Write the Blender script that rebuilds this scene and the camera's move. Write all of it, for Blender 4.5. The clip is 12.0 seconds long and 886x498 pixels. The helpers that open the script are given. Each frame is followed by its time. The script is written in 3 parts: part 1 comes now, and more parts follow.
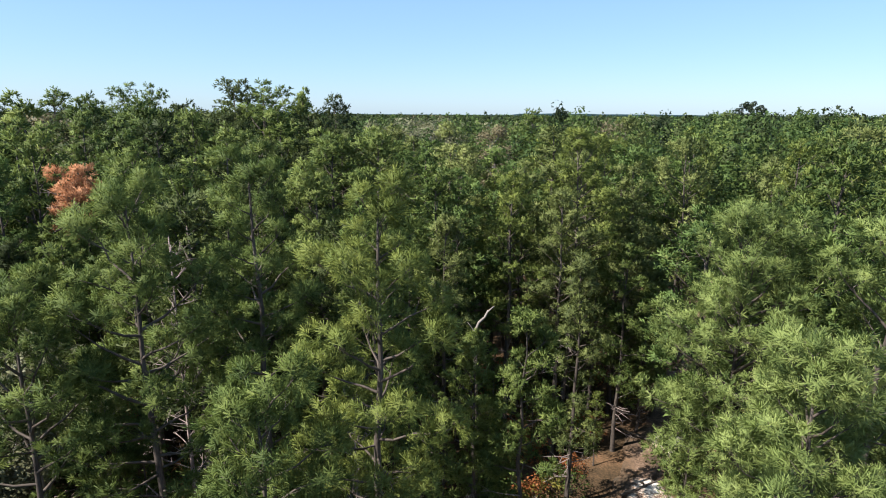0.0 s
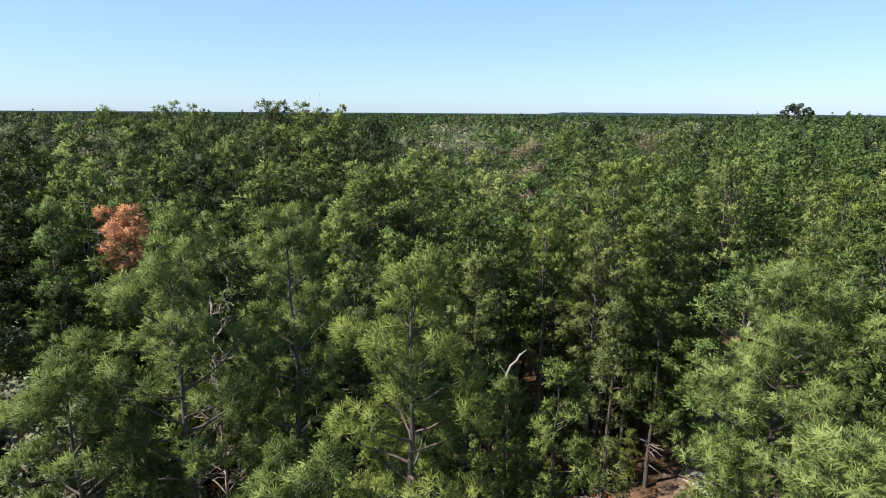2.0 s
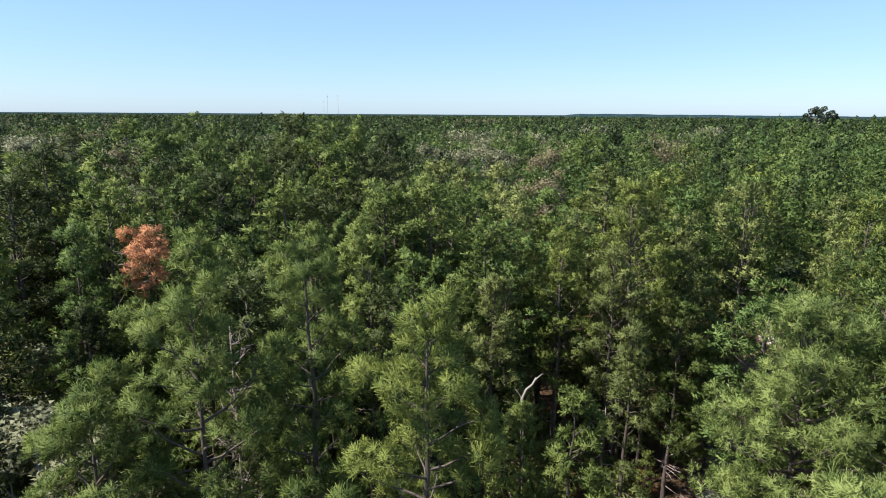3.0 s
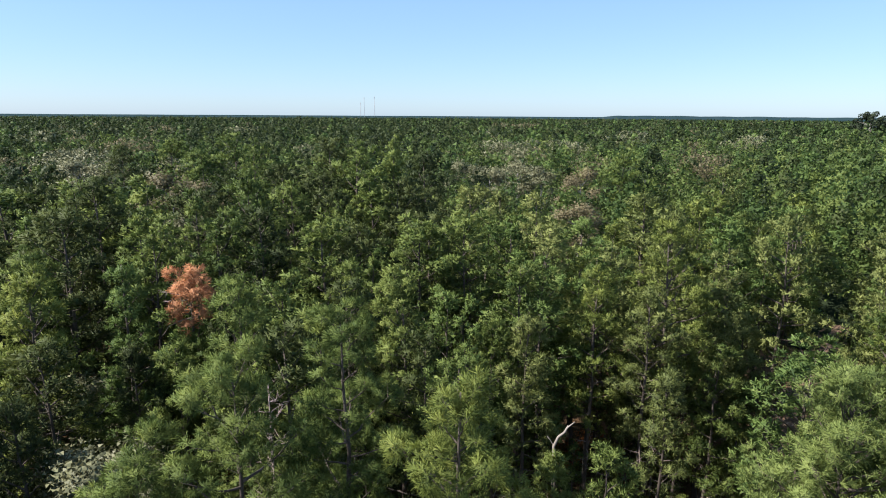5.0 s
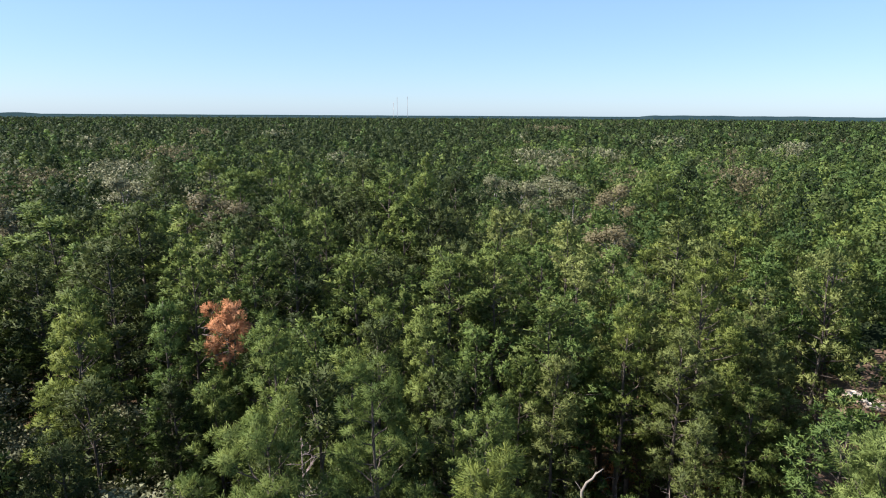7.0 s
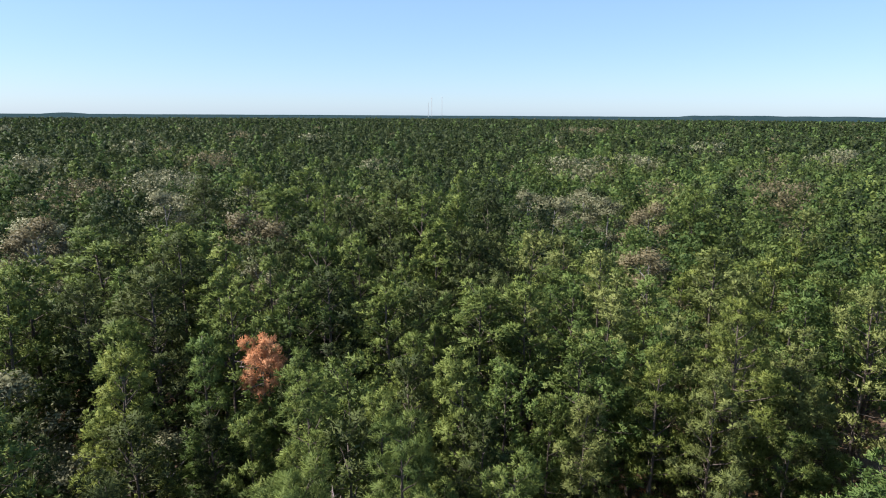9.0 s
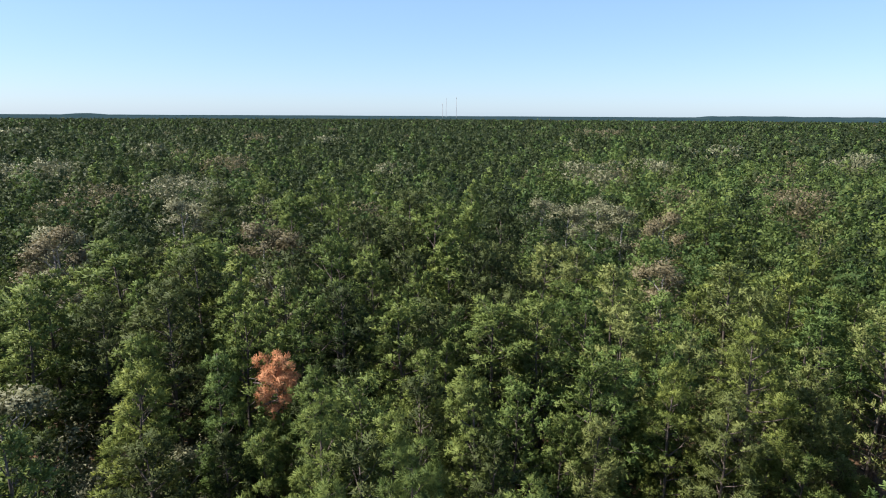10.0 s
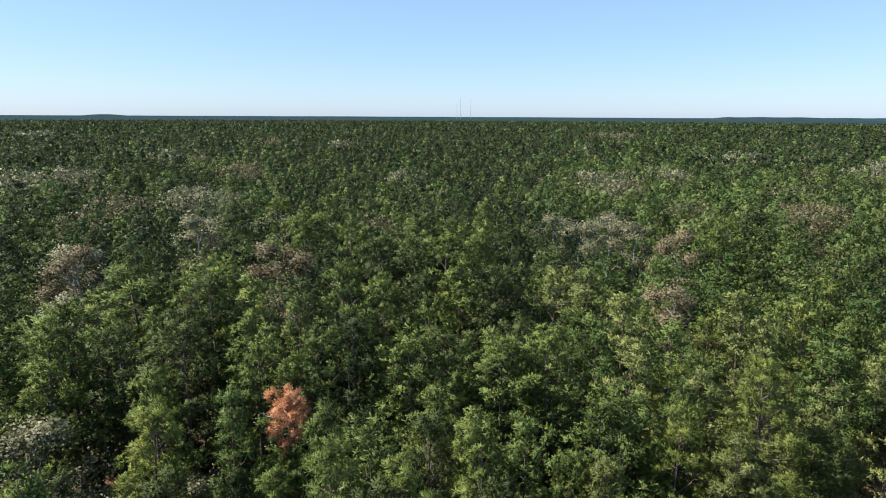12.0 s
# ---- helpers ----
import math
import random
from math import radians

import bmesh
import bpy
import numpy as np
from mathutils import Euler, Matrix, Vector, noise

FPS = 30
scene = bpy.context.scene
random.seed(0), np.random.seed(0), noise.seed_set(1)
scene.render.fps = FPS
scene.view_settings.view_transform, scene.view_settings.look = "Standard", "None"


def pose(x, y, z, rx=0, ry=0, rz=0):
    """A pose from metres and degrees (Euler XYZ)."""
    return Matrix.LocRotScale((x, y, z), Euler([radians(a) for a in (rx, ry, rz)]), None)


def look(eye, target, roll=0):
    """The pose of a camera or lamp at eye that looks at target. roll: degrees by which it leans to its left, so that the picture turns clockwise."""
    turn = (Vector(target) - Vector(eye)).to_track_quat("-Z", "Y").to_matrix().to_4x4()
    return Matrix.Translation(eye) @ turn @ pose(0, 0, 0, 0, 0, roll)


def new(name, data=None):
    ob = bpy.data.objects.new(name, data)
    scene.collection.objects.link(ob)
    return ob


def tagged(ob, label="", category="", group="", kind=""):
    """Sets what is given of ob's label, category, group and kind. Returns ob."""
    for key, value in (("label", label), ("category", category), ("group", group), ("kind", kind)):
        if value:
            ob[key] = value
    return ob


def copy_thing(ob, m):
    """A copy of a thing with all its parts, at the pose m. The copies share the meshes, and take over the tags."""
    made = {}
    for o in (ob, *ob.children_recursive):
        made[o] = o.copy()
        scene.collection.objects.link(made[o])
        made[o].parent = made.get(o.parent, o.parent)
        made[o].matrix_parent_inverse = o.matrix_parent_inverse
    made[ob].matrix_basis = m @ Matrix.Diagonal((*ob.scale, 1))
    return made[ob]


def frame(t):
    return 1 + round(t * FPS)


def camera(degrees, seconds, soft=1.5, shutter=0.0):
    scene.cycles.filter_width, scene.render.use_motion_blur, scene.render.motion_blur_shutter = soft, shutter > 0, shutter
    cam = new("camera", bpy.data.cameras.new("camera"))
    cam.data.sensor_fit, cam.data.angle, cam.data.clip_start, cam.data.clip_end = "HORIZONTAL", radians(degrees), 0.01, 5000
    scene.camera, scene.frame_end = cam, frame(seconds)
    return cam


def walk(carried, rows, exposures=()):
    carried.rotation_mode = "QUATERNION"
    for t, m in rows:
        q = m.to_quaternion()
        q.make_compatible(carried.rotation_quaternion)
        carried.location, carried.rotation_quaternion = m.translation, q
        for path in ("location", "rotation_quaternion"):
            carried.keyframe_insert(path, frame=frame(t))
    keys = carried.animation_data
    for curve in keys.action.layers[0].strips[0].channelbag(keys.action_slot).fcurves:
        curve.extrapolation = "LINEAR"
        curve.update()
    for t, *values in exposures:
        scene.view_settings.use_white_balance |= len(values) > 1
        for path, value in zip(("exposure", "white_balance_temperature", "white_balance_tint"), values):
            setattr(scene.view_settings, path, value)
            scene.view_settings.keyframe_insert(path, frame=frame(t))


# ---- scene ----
cam = camera(74.3, 12.0, soft=1.0)
# seconds, place, yaw, pitch, lean: the camera climbs and turns slowly to its left
ROWS = [
    (0, 0.069, 0.716, 16.479, -0.379, -12.955, -0.37),
    (0.5, 0.073, 0.783, 16.880, 0.510, -13.030, -0.37),
    (1, 0.074, 0.846, 17.284, 1.330, -13.100, -0.36),
    (1.5, 0.073, 0.905, 17.690, 2.178, -13.120, -0.36),
    (2, 0.070, 0.961, 18.099, 3.007, -13.105, -0.36),
    (2.5, 0.066, 1.013, 18.508, 3.820, -13.060, -0.35),
    (3, 0.060, 1.062, 18.920, 4.663, -12.990, -0.35),
    (5, 0.031, 1.234, 20.578, 8.073, -12.862, -0.33),
    (5.5, 0.025, 1.272, 20.994, 8.865, -12.850, -0.33),
    (6, 0.020, 1.310, 21.411, 9.620, -12.870, -0.32),
    (6.5, 0.016, 1.346, 21.827, 10.391, -12.900, -0.32),
    (7, 0.015, 1.382, 22.244, 11.189, -12.922, -0.31),
    (9, 0.036, 1.527, 23.906, 14.473, -12.955, -0.30),
    (9.5, 0.050, 1.565, 24.319, 15.270, -12.947, -0.29),
    (10, 0.068, 1.605, 24.731, 15.846, -12.920, -0.29),
    (10.5, 0.091, 1.646, 25.141, 16.330, -12.885, -0.28),
    (11, 0.120, 1.689, 25.550, 16.792, -12.862, -0.28),
    (11.5, 0.154, 1.734, 25.956, 17.120, -12.862, -0.27),
    (12, 0.194, 1.782, 26.361, 17.222, -12.864, -0.27),
]
walk(cam, [(t, pose(x, y, z, 90 + pitch, 0, yaw) @ pose(0, 0, 0, 0, 0, -lean)) for t, x, y, z, yaw, pitch, lean in ROWS],
     exposures=[(0.0, 1.14, 6500, 10), (12.0, 1.1, 6620, 13)])

# ---- sky and sun ----
SUN_ELEVATION, SUN_TURN = 50.0, -114.0   # degrees; the turn is clockwise from straight ahead
world = bpy.data.worlds.new("clear_sky")
scene.world = world
world.use_nodes = True
sky = world.node_tree.nodes.new("ShaderNodeTexSky")
sky.sky_type = "NISHITA"
sky.sun_disc = False
sky.sun_elevation, sky.sun_rotation = radians(SUN_ELEVATION), radians(SUN_TURN)
sky.altitude, sky.air_density, sky.dust_density, sky.ozone_density = 300.0, 1.0, 0.5, 5.0
background = world.node_tree.nodes["Background"]
background.inputs["Strength"].default_value = 0.078
haze = world.node_tree.nodes.new("ShaderNodeMix")      # even pale blue haze over the clear sky
haze.data_type = "RGBA"
haze.inputs["Factor"].default_value, haze.inputs["B"].default_value = 0.42, (2.6, 4.6, 7.2, 1)
world.node_tree.links.new(sky.outputs["Color"], haze.inputs["A"])
world.node_tree.links.new(haze.outputs["Result"], background.inputs["Color"])

sun = new("sun", bpy.data.lights.new("sun", "SUN"))
sun.data.energy, sun.data.angle, sun.data.color = 5.0, radians(0.53), (1.0, 0.96, 0.88)
a, e = radians(SUN_TURN), radians(SUN_ELEVATION)
sun.matrix_world = look((0, 0, 60), (-60 * math.sin(a) * math.cos(e), -60 * math.cos(a) * math.cos(e), 60 - 60 * math.sin(e)))


# ---- materials ----
def material(name):
    m = bpy.data.materials.new(name)
    m.use_nodes = True
    return m, m.node_tree.nodes, m.node_tree.links, m.node_tree.nodes["Principled BSDF"]


def ramp(nodes, stops):
    r = nodes.new("ShaderNodeValToRGB").color_ramp
    while len(r.elements) < len(stops):
        r.elements.new(0.5)
    for el, (at, c) in zip(r.elements, stops):
        el.position, el.color = at, (*c, 1)
    return nodes[-1]


def leafy(name, dark, mid, light, rough=0.62, gloss=0.18, through_light=0.3, tree_spread=0.4):
    """Needles or leaves: the tint drifts from tree to tree, from clump to clump and from needle to needle."""
    m, nodes, links, bsdf = material(name)
    info, geo = nodes.new("ShaderNodeObjectInfo"), nodes.new("ShaderNodeNewGeometry")
    clump = nodes.new("ShaderNodeTexNoise")
    clump.inputs["Scale"].default_value, clump.inputs["Detail"].default_value = 1.5, 3.0
    links.new(geo.outputs["Position"], clump.inputs["Vector"])

    def scaled(socket, factor, shift=0.0):
        n = nodes.new("ShaderNodeMath")
        n.operation = "MULTIPLY_ADD"
        n.inputs[1].default_value, n.inputs[2].default_value = factor, shift
        links.new(socket, n.inputs[0])
        return n.outputs[0]

    def plus(x, y):
        n = nodes.new("ShaderNodeMath")
        n.operation = "ADD"
        links.new(x, n.inputs[0]), links.new(y, n.inputs[1])
        return n.outputs[0]

    stand = nodes.new("ShaderNodeTexNoise")
    stand.inputs["Scale"].default_value, stand.inputs["Detail"].default_value = 0.09, 1.0
    links.new(geo.outputs["Position"], stand.inputs["Vector"])
    value = plus(scaled(stand.outputs["Fac"], 0.7, -0.35), plus(plus(scaled(info.outputs["Random"], tree_spread, -tree_spread / 2), scaled(geo.outputs["Random Per Island"], 0.16, -0.08)),
                 scaled(clump.outputs["Fac"], 1.0, 0.0)))
    tree = nodes.new("ShaderNodeAttribute")          # each far tree has a tint of its own
    tree.attribute_name = "tree_tint"
    value = plus(value, tree.outputs["Fac"])
    tint = ramp(nodes, [(0.0, dark), (0.5, mid), (1.0, light)])
    links.new(value, tint.inputs["Fac"])
    links.new(tint.outputs["Color"], bsdf.inputs["Base Color"])
    bsdf.inputs["Roughness"].default_value = rough
    bsdf.inputs["Specular IOR Level"].default_value = gloss
    glow = nodes.new("ShaderNodeBsdfTranslucent")
    links.new(tint.outputs["Color"], glow.inputs["Color"])
    mix = nodes.new("ShaderNodeMixShader")
    mix.inputs[0].default_value = through_light
    links.new(bsdf.outputs[0], mix.inputs[1]), links.new(glow.outputs[0], mix.inputs[2])
    links.new(mix.outputs[0], nodes["Material Output"].inputs["Surface"])
    return m


def grained(name, stops, scale, stretch=(1, 1, 1), rough=0.85, relief=0.4, fine=6.0, distance=0.02, sheen=0.5, rim=None):
    """Bark, dead wood, soil and sand: two scales of noise for tint and relief."""
    m, nodes, links, bsdf = material(name)
    geo, place = nodes.new("ShaderNodeNewGeometry"), nodes.new("ShaderNodeMapping")
    place.inputs["Scale"].default_value = stretch
    links.new(geo.outputs["Position"], place.inputs["Vector"])
    coarse, grain = nodes.new("ShaderNodeTexNoise"), nodes.new("ShaderNodeTexNoise")
    for n, s, d in ((coarse, scale, 5.0), (grain, scale * fine, 6.0)):
        n.inputs["Scale"].default_value, n.inputs["Detail"].default_value = s, d
        links.new(place.outputs[0], n.inputs["Vector"])
    both = nodes.new("ShaderNodeMix")
    both.inputs[0].default_value = 0.42
    links.new(coarse.outputs["Fac"], both.inputs[2]), links.new(grain.outputs["Fac"], both.inputs[3])
    tint = ramp(nodes, stops)
    links.new(both.outputs[0], tint.inputs["Fac"])
    colour = tint.outputs["Color"]
    if rim:                                     # towards its edge the sand gives way to litter, in ragged tongues
        edge, sum_up, step = nodes.new("ShaderNodeAttribute"), nodes.new("ShaderNodeMath"), nodes.new("ShaderNodeMapRange")
        edge.attribute_name = "rim"
        links.new(edge.outputs["Fac"], sum_up.inputs[0]), links.new(both.outputs[0], sum_up.inputs[1])
        step.inputs["From Min"].default_value, step.inputs["From Max"].default_value = 0.98, 1.2
        links.new(sum_up.outputs[0], step.inputs["Value"])
        litter, blend = ramp(nodes, rim), nodes.new("ShaderNodeMix")
        blend.data_type = "RGBA"
        links.new(both.outputs[0], litter.inputs["Fac"])
        links.new(step.outputs[0], blend.inputs["Factor"]), links.new(colour, blend.inputs["A"]), links.new(litter.outputs["Color"], blend.inputs["B"])
        colour = blend.outputs["Result"]
    links.new(colour, bsdf.inputs["Base Color"])
    bump = nodes.new("ShaderNodeBump")
    bump.inputs["Strength"].default_value, bump.inputs["Distance"].default_value = relief, distance
    links.new(both.outputs[0], bump.inputs["Height"])
    links.new(bump.outputs[0], bsdf.inputs["Normal"])
    bsdf.inputs["Roughness"].default_value, bsdf.inputs["Specular IOR Level"].default_value = rough, sheen
    return m


GREEN = leafy("green_needles", (0.047, 0.079, 0.021), (0.119, 0.160, 0.042), (0.194, 0.233, 0.063))
YELLOW = leafy("yellow_green_needles", (0.062, 0.087, 0.022), (0.148, 0.185, 0.044), (0.224, 0.253, 0.063), tree_spread=0.35)
LIGHT = leafy("light_green_needles", (0.066, 0.099, 0.031), (0.176, 0.227, 0.066), (0.275, 0.325, 0.105), tree_spread=0.3)
BLUISH = leafy("bluish_needles", (0.038, 0.07, 0.021), (0.104, 0.158, 0.043), (0.176, 0.234, 0.066))
# green darkened to stand in for shade on trees to the left and far
SHADE_GREEN = leafy("shade_green_needles", (0.02, 0.033, 0.012), (0.052, 0.07, 0.023), (0.1, 0.12, 0.04))
OLIVE = leafy("olive_needles", (0.066, 0.086, 0.030), (0.156, 0.185, 0.058), (0.237, 0.262, 0.090))
DUSKY = leafy("dusky_green_leaves", (0.012, 0.02, 0.012), (0.028, 0.04, 0.022), (0.05, 0.066, 0.036))
RUST = leafy("dead_rust_needles", (0.2, 0.085, 0.042), (0.46, 0.21, 0.105), (0.6, 0.32, 0.18), rough=0.7, gloss=0.1)
OAK_PALE = leafy("pale_oak_leaves", (0.078, 0.082, 0.042), (0.155, 0.156, 0.086), (0.25, 0.245, 0.15), rough=0.5, gloss=0.22, through_light=0.2)
OAK_BROWN = leafy("browning_oak_leaves", (0.072, 0.064, 0.036), (0.15, 0.128, 0.07), (0.24, 0.2, 0.115), rough=0.55, gloss=0.25)
SHRUB_GREEN = leafy("green_shrub_leaves", (0.04, 0.07, 0.017), (0.09, 0.125, 0.03), (0.15, 0.18, 0.042))
SHRUB_GOLD = leafy("golden_shrub_leaves", (0.1, 0.095, 0.02), (0.2, 0.175, 0.038), (0.3, 0.25, 0.055))
SHRUB_RED = leafy("russet_shrub_leaves", (0.14, 0.05, 0.018), (0.3, 0.11, 0.04), (0.42, 0.18, 0.07))
BARK = grained("pine_bark", [(0.3, (0.022, 0.017, 0.014)), (0.52, (0.075, 0.058, 0.048)), (0.75, (0.17, 0.14, 0.118))], 5.0, (1, 1, 0.25), relief=0.8)
TWIG = grained("pine_twigs", [(0.3, (0.035, 0.026, 0.02)), (0.7, (0.12, 0.092, 0.075))], 7.0, relief=0.4)
SILVER = grained("weathered_dead_wood", [(0.3, (0.14, 0.12, 0.105)), (0.7, (0.33, 0.29, 0.26))], 4.0, (1, 1, 0.3), relief=0.5)
PINK_WOOD = grained("dead_sapling_wood", [(0.3, (0.14, 0.1, 0.09)), (0.7, (0.34, 0.27, 0.25))], 6.0, relief=0.4)
OAK_BARK = grained("oak_bark", [(0.3, (0.1, 0.09, 0.085)), (0.7, (0.33, 0.31, 0.29))], 5.0, (1, 1, 0.3), relief=0.6)
FLOOR = [(0.32, (0.022, 0.017, 0.01)), (0.5, (0.075, 0.047, 0.026)), (0.72, (0.19, 0.105, 0.058))]
LITTER = grained("needle_litter", FLOOR, 0.7, relief=0.8, fine=14.0, distance=0.06, sheen=0.15)
SAND = grained("pale_sand", [(0.38, (0.15, 0.085, 0.055)), (0.46, (0.36, 0.26, 0.2)), (0.54, (0.58, 0.52, 0.46)), (0.7, (0.68, 0.64, 0.59))], 1.3, relief=0.8, fine=9.0, distance=0.05, sheen=0.2, rim=FLOOR)
TRACK = grained("needle_strewn_sand", [(0.34, (0.03, 0.02, 0.013)), (0.48, (0.09, 0.054, 0.032)), (0.6, (0.2, 0.125, 0.085)), (0.72, (0.5, 0.43, 0.37))], 0.8, relief=0.7, fine=12.0, distance=0.05, rim=FLOOR)
# very dark green that stands for the shade between the far crowns
FAR_WOOD_SHADE = grained("far_canopy_shade", [(0.35, (0.008, 0.013, 0.008)), (0.5, (0.02, 0.028, 0.015)), (0.68, (0.042, 0.052, 0.027))], 0.09, rough=1.0, relief=1.0, fine=5.0, distance=3.0, sheen=0.0)
# haze put into the colour: a bluish tint for the most distant woods
HAZE_WOOD = grained("haze_tinted_woods", [(0.3, (0.014, 0.03, 0.036)), (0.7, (0.026, 0.044, 0.05))], 0.006, rough=1.0, relief=0.6, distance=4.0, sheen=0.0)
STEEL = grained("galvanised_steel", [(0.3, (0.32, 0.32, 0.33)), (0.7, (0.42, 0.42, 0.42))], 0.5, rough=0.5, relief=0.1)


# ---- building blocks ----
class Wood:
    """Collects tapered, bent tubes for one mesh."""

    def __init__(self):
        self.verts, self.faces = [], []

    def tube(self, points, radii, sides):
        first = len(self.verts)
        for i, (p, r) in enumerate(zip(points, radii)):
            d = (points[min(i + 1, len(points) - 1)] - points[max(i - 1, 0)]).normalized()
            u = d.cross(Vector((1, 0, 0)) if abs(d.x) < 0.8 else Vector((0, 1, 0))).normalized()
            v = d.cross(u)
            for k in range(sides):
                w = 2 * math.pi * k / sides
                self.verts.append(p + r * (math.cos(w) * u + math.sin(w) * v))
        for i in range(len(points) - 1):
            for k in range(sides):
                b, c = first + i * sides, (k + 1) % sides
                self.faces.append((b + k, b + c, b + sides + c, b + sides + k))
        last = len(self.verts) - sides
        self.faces.append(tuple(range(last, last + sides)))

    def join(self, other):
        first = len(self.verts)
        self.verts += other.verts
        self.faces += [tuple(i + first for i in f) for f in other.faces]

    def mesh(self, name, mat):
        me = bpy.data.meshes.new(name)
        me.from_pydata([tuple(v) for v in self.verts], [], self.faces)
        me.materials.append(mat)
        me.polygons.foreach_set("use_smooth", [True] * len(me.polygons))
        return me


def triangle_mesh(name, spray, mats, index=None, tint=None):
    """A mesh of loose triangles: corners n x 3 x 3, and the rounded outward normals of the tufts they belong to."""
    corners, outward = spray
    flat = np.cross(corners[:, 1] - corners[:, 0], corners[:, 2] - corners[:, 0])
    back = np.einsum("ij,ij->i", flat, outward.mean(axis=1)) < 0
    corners[back] = corners[back][:, ::-1]
    outward[back] = outward[back][:, ::-1]
    flat = unit(np.where(back[:, None], -flat, flat))
    outward = unit(unit(outward) + 0.25 * flat[:, None, :])
    n = len(corners)
    me = bpy.data.meshes.new(name)
    me.vertices.add(3 * n), me.loops.add(3 * n), me.polygons.add(n)
    me.vertices.foreach_set("co", np.ascontiguousarray(corners, np.float32).ravel())
    me.loops.foreach_set("vertex_index", np.arange(3 * n, dtype=np.int32))
    me.polygons.foreach_set("loop_start", np.arange(0, 3 * n, 3, dtype=np.int32))
    for m in mats:
        me.materials.append(m)
    if index is not None:
        me.polygons.foreach_set("material_index", np.asarray(index, np.int32))
    if tint is not None:
        me.attributes.new("tree_tint", "FLOAT", "FACE").data.foreach_set("value", np.asarray(tint, np.float32))
    me.update(calc_edges=True)
    me.polygons.foreach_set("use_smooth", np.ones(n, bool))
    me.normals_split_custom_set_from_vertices(outward.reshape(-1, 3))
    return me


def unit(v):
    return v / np.maximum(np.linalg.norm(v, axis=-1, keepdims=True), 1e-9)


def brushes(rng, places, ways, sizes, blades, width):
    """Needle tufts: round each shoot a spray of thin blades, n x 3 x 3."""
    n = len(places)
    p, d, s = (np.repeat(x, blades, axis=0) for x in (places, ways, sizes))
    side = unit(np.cross(d, unit(rng.normal(size=(n * blades, 3)))))
    lean = np.radians(rng.uniform(6, 80, n * blades))[:, None]
    way = d * np.cos(lean) + side * np.sin(lean)
    root = p + d * rng.uniform(-0.3, 0.25, (n * blades, 1)) * s[:, None]
    tip = root + way * s[:, None] * rng.uniform(0.75, 1.15, (n * blades, 1))
    across = unit(np.cross(way, rng.normal(size=(n * blades, 3)))) * (width / 2)
    out = np.stack([root - across, root + across, tip], axis=1)
    flip = rng.random(n * blades) < 0.5      # every other blade spreads outwards
    out[flip] = np.stack([root, tip - across, tip + across], axis=1)[flip]
    return out, out - (p - 0.35 * d * s[:, None])[:, None, :]


def scales(rng, places, ways, sizes, tilt, ruffle=0.1):
    """Sprays seen from afar: small ragged triangles that lie over a rounded clump."""
    n = len(places)
    facing = unit(ways + tilt * rng.normal(size=(n, 3)))
    u = unit(np.cross(facing, rng.normal(size=(n, 3))))
    w = np.cross(facing, u)
    turn = np.array((0.0, 2.1, 4.2)) + rng.uniform(-0.5, 0.5, (n, 3))
    arm = sizes[:, None] * rng.uniform(0.6, 1.3, (n, 3))
    out = places[:, None, :] + u[:, None, :] * (np.cos(turn) * arm)[:, :, None] + w[:, None, :] * (np.sin(turn) * arm)[:, :, None]
    return out, np.repeat(unit(ways + ruffle * rng.normal(size=(n, 3)))[:, None, :], 3, axis=1)


def leaves(rng, places, sizes, per, spread):
    """Leaf clusters: small pointed leaves scattered round each twig end."""
    n = len(places) * per
    p, s = np.repeat(places, per, axis=0), np.repeat(sizes, per)[:, None]
    p = p + rng.normal(size=(n, 3)) * spread * np.array((1, 1, 0.6))
    way = unit(rng.normal(size=(n, 3)) * np.array((1, 1, 0.5)))
    across = unit(np.cross(way, rng.normal(size=(n, 3)))) * s * 0.42
    out = np.stack([p - across, p + across, p + way * s * rng.uniform(0.9, 1.3, (n, 1))], axis=1)
    return out, out - np.repeat(places - np.array((0, 0, 1.2 * spread)), per, axis=0)[:, None, :]


def part(name, data, parent, label=""):
    ob = new(name, data)
    ob.parent = parent
    return tagged(ob, label) if label else ob


def smoothed(points, rnd, wobble):
    return [p + Vector((rnd.uniform(-1, 1), rnd.uniform(-1, 1), rnd.uniform(-0.5, 0.5))) * wobble for p in points]


